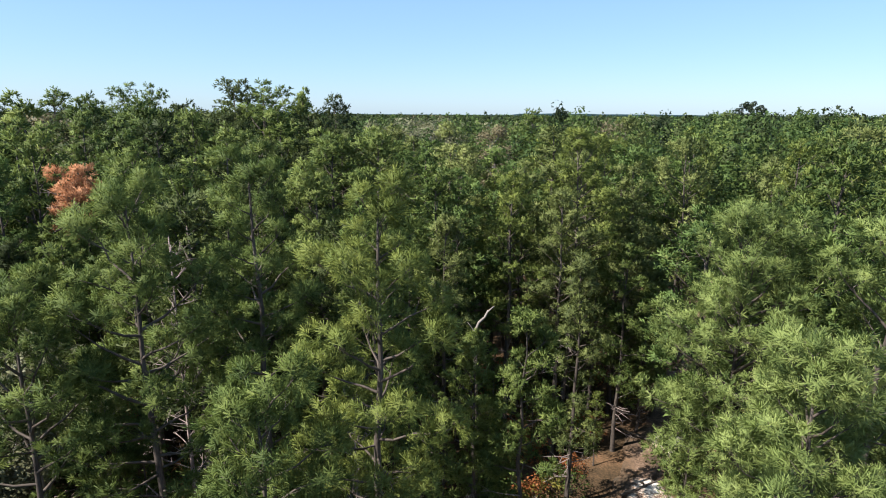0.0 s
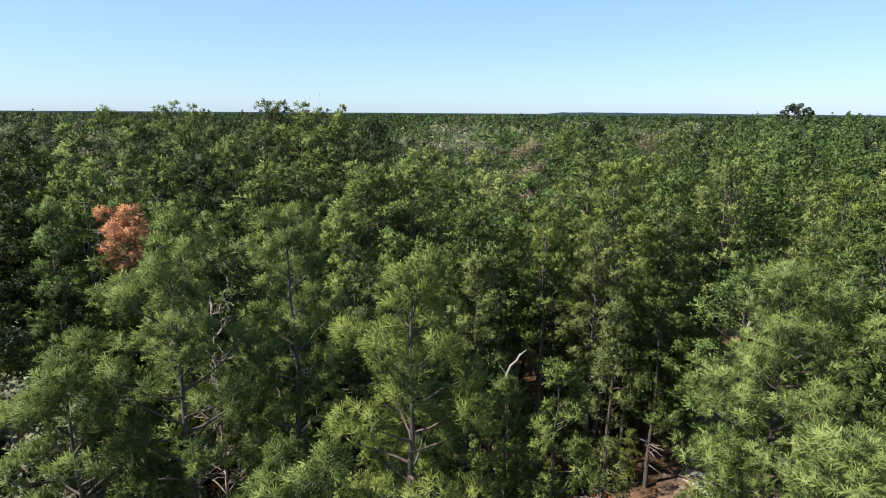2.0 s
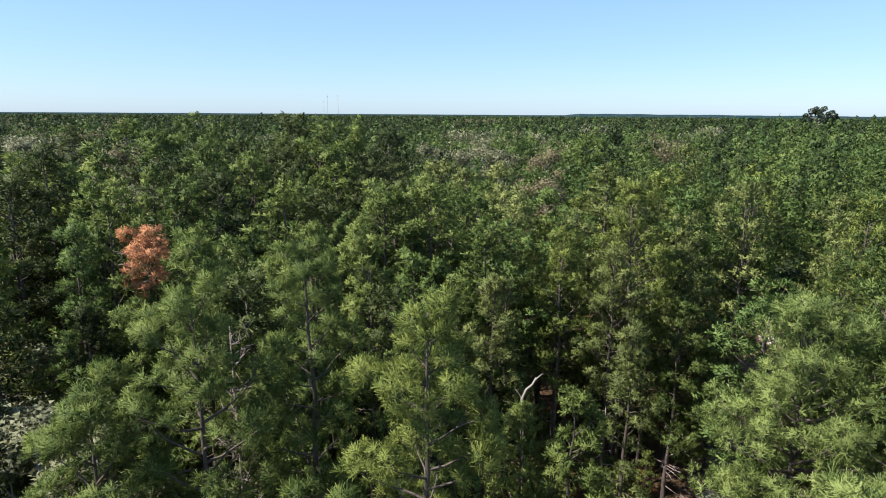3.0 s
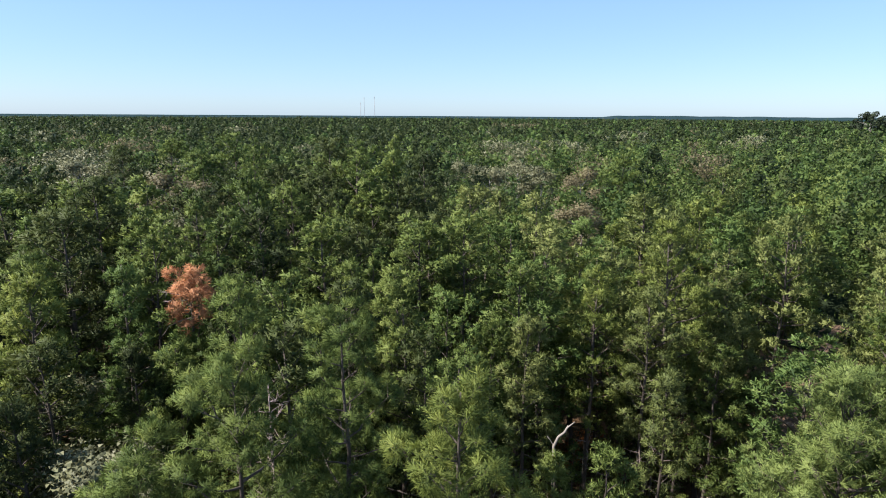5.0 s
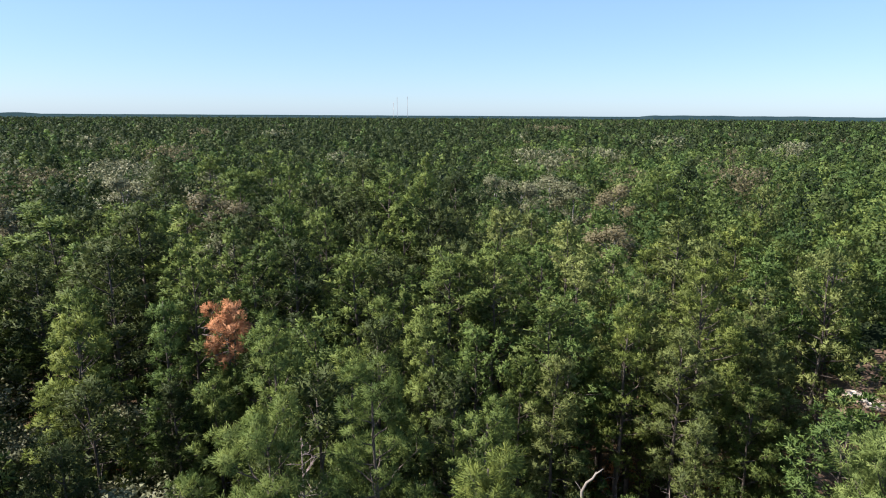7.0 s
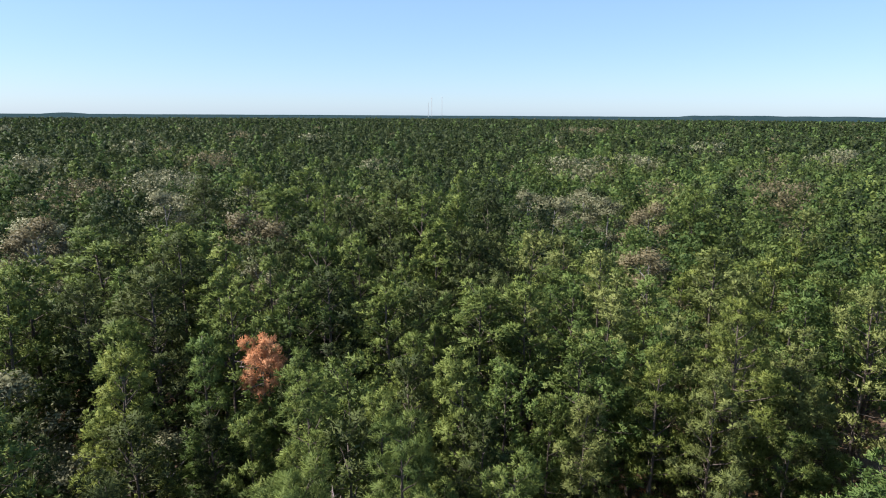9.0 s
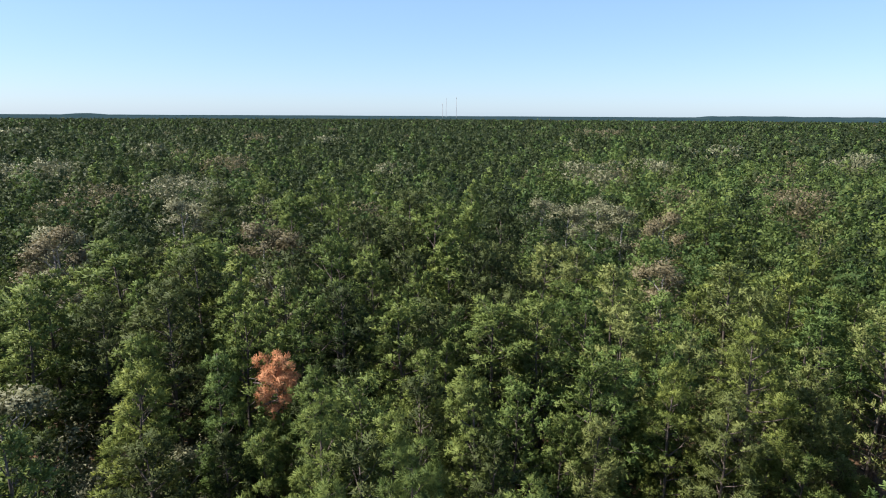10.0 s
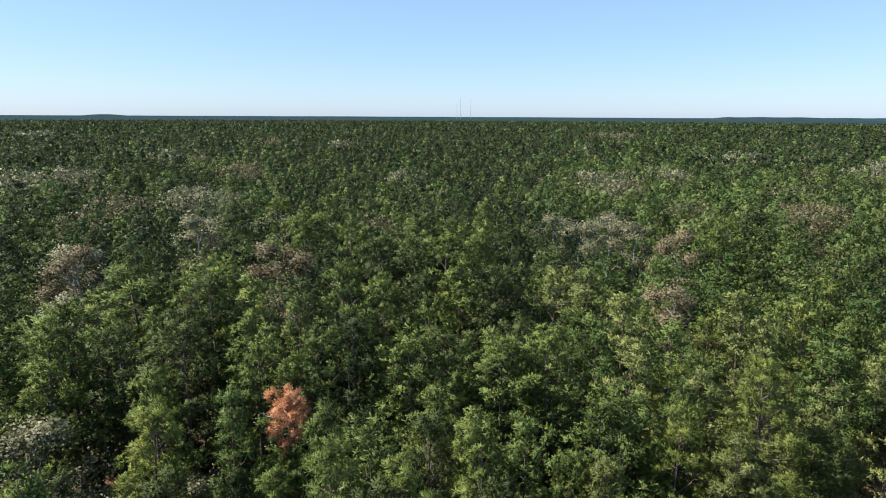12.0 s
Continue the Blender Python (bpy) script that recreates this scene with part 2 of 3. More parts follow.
# ---- trees ----
def pine_frame(rnd, h, base, radius, step, clump, droop=0.0, dead=7, thick=1.0, sides=8, openness=1.0):
    """Trunk and limbs of a pine and the mounds of foliage on them. base: height of the lowest green limb."""
    trunk, bare, green, mounds = Wood(), [], [], []
    bend = [Vector((0, 0, -0.3))]
    sway = Vector((rnd.uniform(-1, 1), rnd.uniform(-1, 1), 0)) * 0.022 * h
    for i in range(1, 9):
        u = i / 8
        bend.append(sway * math.sin(u * 2.6) + Vector((rnd.uniform(-1, 1) * 0.06, rnd.uniform(-1, 1) * 0.06, h * u * 0.985)))
    r0 = 0.0095 * h * thick
    trunk.tube(bend, [r0 * 1.35] + [r0 * (1 - 0.93 * (i / 8) ** 1.15) + 0.008 for i in range(1, 9)], sides)

    def axis(z):
        f = min(max(z / (h * 0.985), 0), 0.999) * 8
        i = int(f)
        a = bend[i] if i else Vector((0, 0, 0))
        return a.lerp(bend[i + 1], f - i)

    for _ in range(dead):                       # bare dead limbs below the crown
        z, w = rnd.uniform(0.35 * base, base * 1.12), rnd.uniform(0, 6.3)
        out = Vector((math.cos(w), math.sin(w), rnd.uniform(-0.25, 0.35)))
        l, p = rnd.uniform(0.4, 1.5), axis(z)
        bare.append(Wood())
        line = smoothed([p, p + out * l * 0.5, p + out * l + Vector((0, 0, rnd.uniform(-0.3, 0.2)))], rnd, 0.07)
        bare[-1].tube(line, [0.026, 0.017, 0.006], 4)
        for k in range(3 if sides > 5 else 1):
            a = line[1].lerp(line[2], rnd.uniform(0, 0.8))
            bare[-1].tube([a, a + Vector((rnd.uniform(-1, 1), rnd.uniform(-1, 1), rnd.uniform(-0.5, 0.5))) * 0.3 * l], [0.012, 0.004], 3)
    z, turn = base, rnd.uniform(0, 6.3)
    lop, dome = rnd.uniform(0, 6.3), rnd.uniform(0.42, 0.62)
    while z < h - 0.35:
        u = (z - base) / (h - base)
        full = radius * (1 - u ** 1.3) ** dome * min(1.0, 0.6 + 1.3 * u) + 0.1
        turn += 2.4 + rnd.uniform(-0.5, 0.5)
        length = full * rnd.uniform(0.6, 1.12) * (1 + 0.16 * math.cos(turn - lop))
        if rnd.random() < 0.1 * openness:
            z += step
            continue
        rise = math.radians(2 + 46 * u ** 1.2 + rnd.uniform(-12, 14) - droop)
        flat = Vector((math.cos(turn), math.sin(turn), 0))
        p0, pts = axis(z), []
        for k in range(5):
            s = k / 4
            pts.append(p0 + flat * (length * s * math.cos(rise)) + Vector((0, 0, length * (s * math.sin(rise) + 0.16 * s * s))))
        pts = smoothed(pts[:1], rnd, 0) + smoothed(pts[1:], rnd, 0.05 * length)
        r = 0.012 + 0.016 * length * thick
        limb = Wood()
        green.append(limb)
        if sides > 5:
            limb.tube(pts, [r, r * 0.8, r * 0.6, r * 0.4, 0.006], 5)
        else:
            limb.tube(pts[::2], [r, r * 0.6, 0.006], 3)
        lush = min(1.0, 0.55 + 0.4 * length)
        mounds.append((pts[4], flat, clump * lush * rnd.uniform(0.85, 1.2)))
        many = round(2.3 * length + rnd.uniform(0, 1))
        for k in range(many):                   # side shoots, each with a mound of its own
            s = rnd.uniform(0.35, 0.95)
            i = min(int(s * 4), 3)
            a = pts[i].lerp(pts[i + 1], s * 4 - i)
            d = (pts[i + 1] - pts[i]).normalized()
            way = (Matrix.Rotation((1 if k % 2 else -1) * rnd.uniform(0.6, 1.3), 3, "Z") @ d + Vector((0, 0, rnd.uniform(0.0, 0.4)))).normalized()
            b = a + way * min(0.75, length * rnd.uniform(0.2, 0.42) * (1.3 - 0.6 * s) + 0.06)
            if sides > 5:
                limb.tube([a, (a + b) / 2 + Vector((0, 0, -0.02)), b], [0.011, 0.008, 0.004], 3)
            mounds.append((b, Vector((way.x, way.y, 0)), clump * lush * rnd.uniform(0.55, 0.95)))
        z += step * rnd.uniform(0.6, 1.4)
    top = bend[-1]
    mounds.append((top + Vector((0, 0, -0.12)), Vector((0, 0, 1)), clump * 0.55))
    for k in range(5):                          # a rounded tip
        w, q = 1.26 * k + rnd.uniform(-0.4, 0.4), rnd.uniform(0.12, 0.3) * (0.5 + 0.5 * radius / 1.9)
        mounds.append((top + Vector((math.cos(w) * q, math.sin(w) * q, -0.1 - 1.7 * q)), Vector((math.cos(w), math.sin(w), 0.6)), clump * rnd.uniform(0.5, 0.75)))
    return trunk, bare, green, mounds


def needle_crown(rng, mounds, tufts, blades, width, size):
    """Needle tufts over the upper sides of flattened mounds of foliage, with gaps between the mounds."""
    heart, out, reach = (np.array([m[k] for m in mounds]) for k in range(3))
    many = np.maximum(4, np.round(tufts * (reach / reach.mean()) ** 2 * rng.uniform(0.75, 1.2, len(mounds)))).astype(int)
    heart, out, reach = (np.repeat(v, many, axis=0) for v in (heart, out, reach))
    v = unit(rng.normal(size=heart.shape) + np.array((0, 0, 0.42)))
    p = heart + v * np.array((1, 1, 0.72)) * (reach * rng.uniform(0.55, 1.05, len(reach)))[:, None]
    way = unit(v * np.array((1, 1, 0.8)) + 0.4 * out + np.array((0, 0, 0.4)))
    young = rng.normal(0.0, 0.2, len(p))      # each shoot has a tint of its own
    tri, round_tuft = brushes(rng, p, way, size * rng.uniform(0.75, 1.2, len(p)), blades, width)
    round_trunk = tri * np.array((1, 1, 0)) + np.array((0, 0, 0.5))
    return (tri, 0.85 * unit(round_tuft) + 0.45 * np.repeat(v, blades, axis=0)[:, None, :] + 0.15 * unit(round_trunk)), np.repeat(young, blades)


def pine(seed, h, base, radius, needles, label, step=0.2, clump=0.4, tufts=10, blades=15, width=0.03, size=0.18, dead=12, thick=1.0, sides=8, droop=0.0, openness=1.0):
    """A pine at the origin: trunk, limbs and a crown of needle tufts."""
    rnd, rng = random.Random(seed), np.random.default_rng(seed)
    trunk, bare, green, mounds = pine_frame(rnd, h, base, radius, step, clump, droop, dead, thick, sides, openness)
    tree = tagged(new("pine_tree"), label, "pine tree", "pines of the forest")
    if sides > 5:
        for limb in green:
            part("limb", limb.mesh("limb", TWIG), tree)
        for limb in bare:
            part("dead_limb", limb.mesh("dead_limb", PINK_WOOD), tree, "bare greyish dead limb")
    else:
        for limb in green + bare:
            trunk.join(limb)
    part("trunk", trunk.mesh("trunk", BARK), tree)
    spray, young = needle_crown(rng, mounds, tufts, blades, width, size)
    part("crown", triangle_mesh("crown", spray, [needles], tint=young), tree)
    return tree


def oak(seed, h, radius, foliage, label, clusters=900, per=13, leaf=0.14, base=0.35):
    """A broad-leaved tree with forking limbs and thin clusters of leaves."""
    rnd, rng = random.Random(seed), np.random.default_rng(seed)
    trunk, limbs, ends = Wood(), Wood(), []
    tip = Vector((rnd.uniform(-0.4, 0.4), rnd.uniform(-0.4, 0.4), h * 0.8))
    stem = [Vector((0, 0, -0.3))] + smoothed([tip * u for u in (0.15, 0.35, 0.6, 0.8, 1.0)], rnd, 0.12)
    trunk.tube(stem, [0.2, 0.16, 0.14, 0.11, 0.075, 0.03], 8)

    def fork(a, way, length, r, depth):
        b = a + way * length
        mid = (a + b) / 2 + Vector((rnd.uniform(-1, 1), rnd.uniform(-1, 1), rnd.uniform(-0.5, 1))) * 0.08 * length
        limbs.tube([a, mid, b], [r, r * 0.8, r * 0.55], 5 if depth > 1 else 3)
        if depth == 0:
            ends.extend((b, mid.lerp(b, 0.5)))
            return
        for _ in range(3):
            turned = (way + Vector((rnd.uniform(-1, 1), rnd.uniform(-1, 1), rnd.uniform(-0.35, 0.75))) * 0.75).normalized()
            fork(mid.lerp(b, rnd.uniform(0.3, 1.0)), turned, length * rnd.uniform(0.5, 0.75), r * 0.5, depth - 1)

    for k in range(11):
        u = base + (1 - base) * k / 10.5
        w = 2.4 * k + rnd.uniform(-0.5, 0.5)
        reach = radius * math.sqrt(max(0.12, 1 - (2 * (u - base) / (1 - base) - 0.75) ** 2 * 0.55))
        way = Vector((math.cos(w), math.sin(w), 0.35 + 0.8 * u + rnd.uniform(-0.15, 0.2))).normalized()
        fork(tip * u, way, reach * 0.5, 0.05, 3)
    picked = rng.choice(len(ends), min(clusters, len(ends)), replace=False)
    p = np.array([ends[i] for i in picked])
    s = leaf * rng.uniform(0.7, 1.3, len(p))
    tree = tagged(new("oak_tree"), label, "oak tree", "oaks among the pines")
    trunk.join(limbs)
    part("trunk", trunk.mesh("trunk", OAK_BARK), tree)
    part("crown", triangle_mesh("crown", leaves(rng, p, s, per, 0.34), [foliage]), tree)
    return tree


def put(thing, x, y, turn=0.0, scale=1.0, wide=1.0, z=0.0):
    thing.matrix_basis = Matrix.Translation((x, y, z)) @ Matrix.Rotation(turn, 4, "Z") @ Matrix.Diagonal((scale * wide, scale * wide, scale, 1))
    return thing


# ---- ground, road and distance ----
def road_x(y):
    """The middle of the sandy road at depth y."""
    return 9.3 + 0.585 * (y - 24.3) + 0.5 * math.sin(y * 0.11)


def grid_mesh(name, rows, mat, rim=None):
    """A sheet through rows of points; rim: how near each point lies to the edge."""
    verts, faces, n = [p for row in rows for p in row], [], len(rows[0])
    for i in range(len(rows) - 1):
        for k in range(n - 1):
            faces.append((i * n + k, i * n + k + 1, (i + 1) * n + k + 1, (i + 1) * n + k))
    me = bpy.data.meshes.new(name)
    me.from_pydata(verts, [], faces)
    if rim:
        me.attributes.new("rim", "FLOAT", "POINT").data.foreach_set("value", rim)
    me.materials.append(mat)
    me.polygons.foreach_set("use_smooth", [True] * len(me.polygons))
    return me


def build_ground():
    rings = [0.0] + [1.3 * 1.075 ** k for k in range(114)]
    rows = []
    for r in rings:
        row = []
        for k in range(121):
            w = 2 * math.pi * (k % 120) / 120
            x, y = r * math.cos(w), r * math.sin(w)
            row.append((x, y, (0.16 * noise.noise((x * 0.22, y * 0.22, 0)) + 0.1 * noise.noise((x * 0.9, y * 0.9, 3))) * min(1, 60 / (r + 1)) - 0.12))
        rows.append(row)
    tagged(new("ground", grid_mesh("ground", rows, LITTER)), "forest floor of brown needle litter under the pines", "ground", kind="structure")
    rows = []
    for i in range(200):
        y = -22 + 0.6 * i
        x, row = road_x(y), []
        half = 1.35 + 0.5 * noise.noise((0, y * 0.35, 8))
        for k in range(13):
            u = -1 + k / 6
            px = x + u * half + 0.55 * noise.noise((k * 1.3, y * 0.8, 1))
            edge = max(0.0, abs(u) - 0.72) / 0.28
            rut = -0.05 * math.exp(-((abs(u) - 0.45) / 0.16) ** 2)
            row.append((px, y - 0.5 * u * half, 0.03 + rut + 0.09 * noise.noise((px * 1.1, y * 1.1, 5)) - 0.26 * edge))
        rows.append(row)
    tagged(new("road", grid_mesh("road", rows, TRACK, [abs(-1 + k / 6) for _ in rows for k in range(13)])), "narrow sandy track strewn with brown needles between the pines", "sandy road", kind="structure")
    for i, (x, y, r) in enumerate(((9.6, 23.4, 1.7), (12.0, 27.7, 1.6), (25.0, 50.6, 2.3), (44.3, 84.5, 2.6), (1.5, 9.5, 2.4))):
        rows = []
        for j in range(17):
            row = []
            for k in range(65):
                w = 2 * math.pi * (k % 64) / 64
                rr = 1.25 * r * j / 16 * (1 + 0.3 * noise.noise((math.cos(w) * 1.4, math.sin(w) * 1.4, i * 7.0)))
                px, py = x + rr * math.cos(w) * 0.8, y + rr * math.sin(w)
                ripple = 0.07 * noise.noise((px * 1.5, py * 1.5, 4)) + 0.05 * noise.noise((px * 4.5, py * 4.5, 2))
                row.append((px, py, 0.1 - 0.22 * (j / 16) ** 2 + ripple))
            rows.append(row)
        tagged(new("sand_patch", grid_mesh("sand_patch", rows, SAND, [j / 16 for j in range(17) for _ in range(65)])), "sunlit patch of pale bare sand on the track", "sand", kind="structure")


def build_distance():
    """Canopy sheet of the far forest, dark for the shade between crowns, a low ridge and a hill on the horizon."""
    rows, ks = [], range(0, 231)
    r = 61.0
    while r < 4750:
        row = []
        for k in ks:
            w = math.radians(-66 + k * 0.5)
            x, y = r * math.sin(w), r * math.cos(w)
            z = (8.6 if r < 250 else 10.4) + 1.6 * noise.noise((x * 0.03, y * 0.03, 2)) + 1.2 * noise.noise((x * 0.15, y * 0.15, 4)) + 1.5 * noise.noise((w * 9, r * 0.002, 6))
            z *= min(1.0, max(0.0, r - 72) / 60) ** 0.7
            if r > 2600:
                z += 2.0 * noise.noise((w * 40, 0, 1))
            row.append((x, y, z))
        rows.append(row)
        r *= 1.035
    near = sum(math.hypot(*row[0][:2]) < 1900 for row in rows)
    tagged(new("far_canopy_shade", grid_mesh("far_canopy_shade", rows[:near], FAR_WOOD_SHADE)), "dark green sheet under the far crowns, coloured for the shade between them", "forest", kind="structure")
    tagged(new("distant_canopy", grid_mesh("distant_canopy", rows[near - 1:], HAZE_WOOD)), "canopy of the most distant woods, tinted bluish for haze", "forest", kind="structure")
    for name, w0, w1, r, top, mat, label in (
            ("low_ridge", 5.9, 47, 3300, 18, HAZE_WOOD, "low wooded ridge on the horizon"),
            ("far_hill", -49.3, -44.1, 4700, 14, HAZE_WOOD, "wooded hill far off on the horizon, tinted bluish for haze"),
            ("wooded_rise", -16.2, -4.5, 2500, 4, HAZE_WOOD, "low wooded rise in front of the horizon"),
            ("horizon_woods", -66, 50, 4650, 6, HAZE_WOOD, "band of woods along the horizon, tinted bluish for haze")):
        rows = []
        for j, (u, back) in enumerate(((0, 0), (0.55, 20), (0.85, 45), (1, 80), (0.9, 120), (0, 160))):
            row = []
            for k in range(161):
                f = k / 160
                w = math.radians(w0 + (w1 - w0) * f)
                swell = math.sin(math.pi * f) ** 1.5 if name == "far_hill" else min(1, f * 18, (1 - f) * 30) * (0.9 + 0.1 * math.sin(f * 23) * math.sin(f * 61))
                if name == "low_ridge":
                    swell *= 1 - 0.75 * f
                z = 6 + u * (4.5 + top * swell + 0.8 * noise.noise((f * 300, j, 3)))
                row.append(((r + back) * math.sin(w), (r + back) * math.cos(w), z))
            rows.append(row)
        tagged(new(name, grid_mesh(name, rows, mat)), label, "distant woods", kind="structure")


build_ground()
build_distance()


# ---- the trees near the road, one by one ----
TALL = "tall green pine with needle tufts and bare lower trunk"
taken = []


def stand(tree, x, y, turn=0.0):
    taken.append((x, y))
    return put(tree, x, y, turn)


def near_pine(x, y, h, radius=1.9, needles=GREEN, base=0.45, label=TALL, **more):
    """A pine close to the camera, with a crown of its own."""
    k = len(taken)
    return stand(pine(100 + k, h, base * h, radius, needles, label, **more), x, y, k * 1.7)


LIME = "yellow-green pine with dense long needles beside the sandy road"
DARK = "dark green pine with spreading limbs, half in shade"
BROAD = "broad bright green pine with dense rounded needle tufts"
FINE = dict(step=0.2, clump=0.38, tufts=11, blades=29, width=0.015, size=0.185)      # the pines that the camera passes nearest
near_pine(-1.0, 12.4, 15.2, 1.9, YELLOW, 0.48, LIME, **FINE)
near_pine(-4.8, 15.3, 15.5, 1.8, GREEN, 0.45, droop=4, **FINE)
near_pine(-6.9, 13.3, 14.7, 2.3, GREEN, 0.5, DARK, **FINE)
near_pine(-8.9, 12.6, 12.7, 2.1, GREEN, 0.5, DARK, **FINE)
near_pine(-3.2, 9.9, 12.0, 1.7, GREEN, 0.55, "small green pine below taller neighbours", **FINE)
near_pine(9.3, 17.4, 13.2, 3.1, LIGHT, 0.3, BROAD, step=0.1, clump=0.44, tufts=11, blades=22, width=0.0175, size=0.19)
near_pine(6.9, 10.6, 12.4, 2.6, LIGHT, 0.35, BROAD, step=0.12, clump=0.42, tufts=13, blades=29, width=0.0145, size=0.18)
near_pine(5.1, 8.0, 11.0, 1.6, LIGHT, 0.4, "small light green pine beside the sandy road", **FINE)
near_pine(11.6, 14.6, 13.6, 2.4, LIGHT, 0.35, BROAD, **FINE)
near_pine(5.6, 22.9, 11.2, 1.2, OLIVE, 0.26, "slender olive-green pine with a pale bare trunk", thick=0.9)
near_pine(-1.7, 17.5, 13.4, 1.6, GREEN, 0.45, DARK)
near_pine(-9.2, 18.4, 15.3, 1.7, GREEN, 0.45)
near_pine(-6.8, 19.6, 13.9, 1.6, GREEN, 0.45)
near_pine(-4.8, 22.8, 14.4, 1.6, GREEN, 0.45)
near_pine(3.0, 18.2, 10.4, 1.4, GREEN, 0.35, DARK)
near_pine(1.15, 19.5, 9.2, 1.1, GREEN, 0.3, "small green pine below taller neighbours")
near_pine(0.4, 24.6, 12.4, 1.5, OLIVE, 0.32)
near_pine(3.4, 27.5, 13.6, 1.5, YELLOW, 0.45)
near_pine(5.7, 27.0, 13.2, 1.5, OLIVE, 0.45)
near_pine(6.5, 29.1, 15.7, 2.3, YELLOW, 0.45, "tall light green pine with a broad open crown")
near_pine(8.9, 27.3, 10.6, 1.4, GREEN, 0.3, DARK)
near_pine(10.6, 28.9, 8.2, 1.3, GREEN, 0.2, "young green pine at the edge of the track")
near_pine(11.8, 32.6, 10.5, 1.4, OLIVE, 0.25)
near_pine(9.9, 30.8, 12.9, 1.5, OLIVE, 0.3)
near_pine(15.6, 26.6, 13.2, 1.6, GREEN, 0.45, BROAD)
near_pine(13.8, 21.5, 13.2, 2.2, BLUISH, 0.4, BROAD)
near_pine(-7.4, 24.9, 14.3, 1.6, GREEN, 0.45)
near_pine(-17.2, 18.8, 15.1, 1.9, YELLOW, 0.45, "bright green pine lit from one side")
near_pine(-15.2, 21.2, 15.1, 1.4, BLUISH, 0.4)
near_pine(-14.2, 14.4, 12.8, 1.8, SHADE_GREEN, 0.45, DARK)
near_pine(-13.55, 22.6, 14.2, 1.05, RUST, 0.85, "dead pine with rust-red needles among green pines", step=0.075, clump=0.3, tufts=9, blades=10, width=0.028, openness=0.0)
near_pine(-13.4, 21.7, 12.0, 1.2, GREEN, 0.4, DARK)
near_pine(-11.3, 21.8, 14.3, 1.6, GREEN, 0.45)
near_pine(-12.6, 20.0, 12.3, 1.3, GREEN, 0.4)
near_pine(-14.2, 19.6, 12.2, 1.4, SHADE_GREEN, 0.4, DARK)
near_pine(-7.1, 27.9, 14.0, 1.0, GREEN, 0.35, "narrow dense bright green conifer", clump=0.28)


# ---- other trees of the forest, from a few shapes ----
def pine_shapes(first, **detail):
    kinds = []
    for k, (base, radius, mat, label) in enumerate((
            (0.36, 1.9, GREEN, TALL), (0.32, 2.1, GREEN, TALL), (0.42, 2.4, GREEN, DARK),
            (0.36, 1.8, BLUISH, "tall bluish-green pine with a rounded crown"), (0.4, 2.1, BLUISH, "tall bluish-green pine with a rounded crown"),
            (0.36, 2.0, YELLOW, "yellow-green pine with an open rounded crown"), (0.38, 2.4, OLIVE, "light green pine with an open rounded crown"),
            (0.34, 1.9, OLIVE, "dull olive-green pine with a thin crown"), (0.4, 2.2, OLIVE, "dull olive-green pine with a thin crown"),
            (0.25, 1.6, GREEN, "slender green pine in the dense stand"), (0.36, 2.2, SHADE_GREEN, "green pine with a dense rounded crown, shade put into its colour"))):
        kinds.append(pine(first + k, 14, base * 14, radius, mat, label, dead=5, sides=5, **detail))
    return kinds


def twin(thing, m):
    """A copy at the pose m, whatever the size of the first one."""
    return copy_thing(thing, m @ Matrix.Diagonal((*(1 / v for v in thing.scale), 1)))


# finer shapes for the nearer trees, coarser ones past them
KINDS = pine_shapes(300, step=0.22, clump=0.42, tufts=6, blades=11, width=0.05, size=0.2) + pine_shapes(330, step=0.25, clump=0.42, tufts=7, blades=8, width=0.064, size=0.21)
used = set()
picker = random.Random(5)


def forest_pine(x, y, h, kind=None, wide=None):
    if kind is None:       # side light put into the tints: paler kinds to the right, darker left
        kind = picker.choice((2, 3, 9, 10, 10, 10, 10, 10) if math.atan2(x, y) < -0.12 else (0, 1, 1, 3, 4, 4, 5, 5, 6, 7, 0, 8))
    k = kind + (11 if math.hypot(x, y) > 37 and h < 17.3 else 0)
    s = h / 14
    m = Matrix.Translation((x, y, 0)) @ Matrix.Rotation(picker.uniform(0, 6.3), 4, "Z") @ Matrix.Diagonal((s * (wide or picker.uniform(0.85, 1.3)),) * 2 + (s, 1))
    taken.append((x, y))
    if k not in used:
        used.add(k)
        KINDS[k].matrix_basis = m
        return KINDS[k]
    return twin(KINDS[k], m)


for x, y, h, kind in ((-2.9, 30.1, 15.4, 0), (-5.1, 29.4, 15.3, 0), (-9.9, 27.9, 15.5, 1), (1.5, 32.3, 14.8, 8), (4.4, 31.3, 13.9, 7),
                      (-7.4, 32.0, 12.8, 9), (-8.3, 33.6, 13.5, 3), (-0.9, 34.4, 14.6, 4), (9.8, 31.2, 13.5, 6), (11.8, 37.8, 14.5, 4),
                      (8.2, 36.6, 15.0, 6), (-14.5, 31.7, 14.6, 2), (-13.6, 34.0, 16.3, 0)):
    forest_pine(x, y, h, kind)
forest_pine(-29.4, 29.7, 16.8, 0, 1.6)
forest_pine(-27.2, 33.6, 16.4, 2, 1.4)
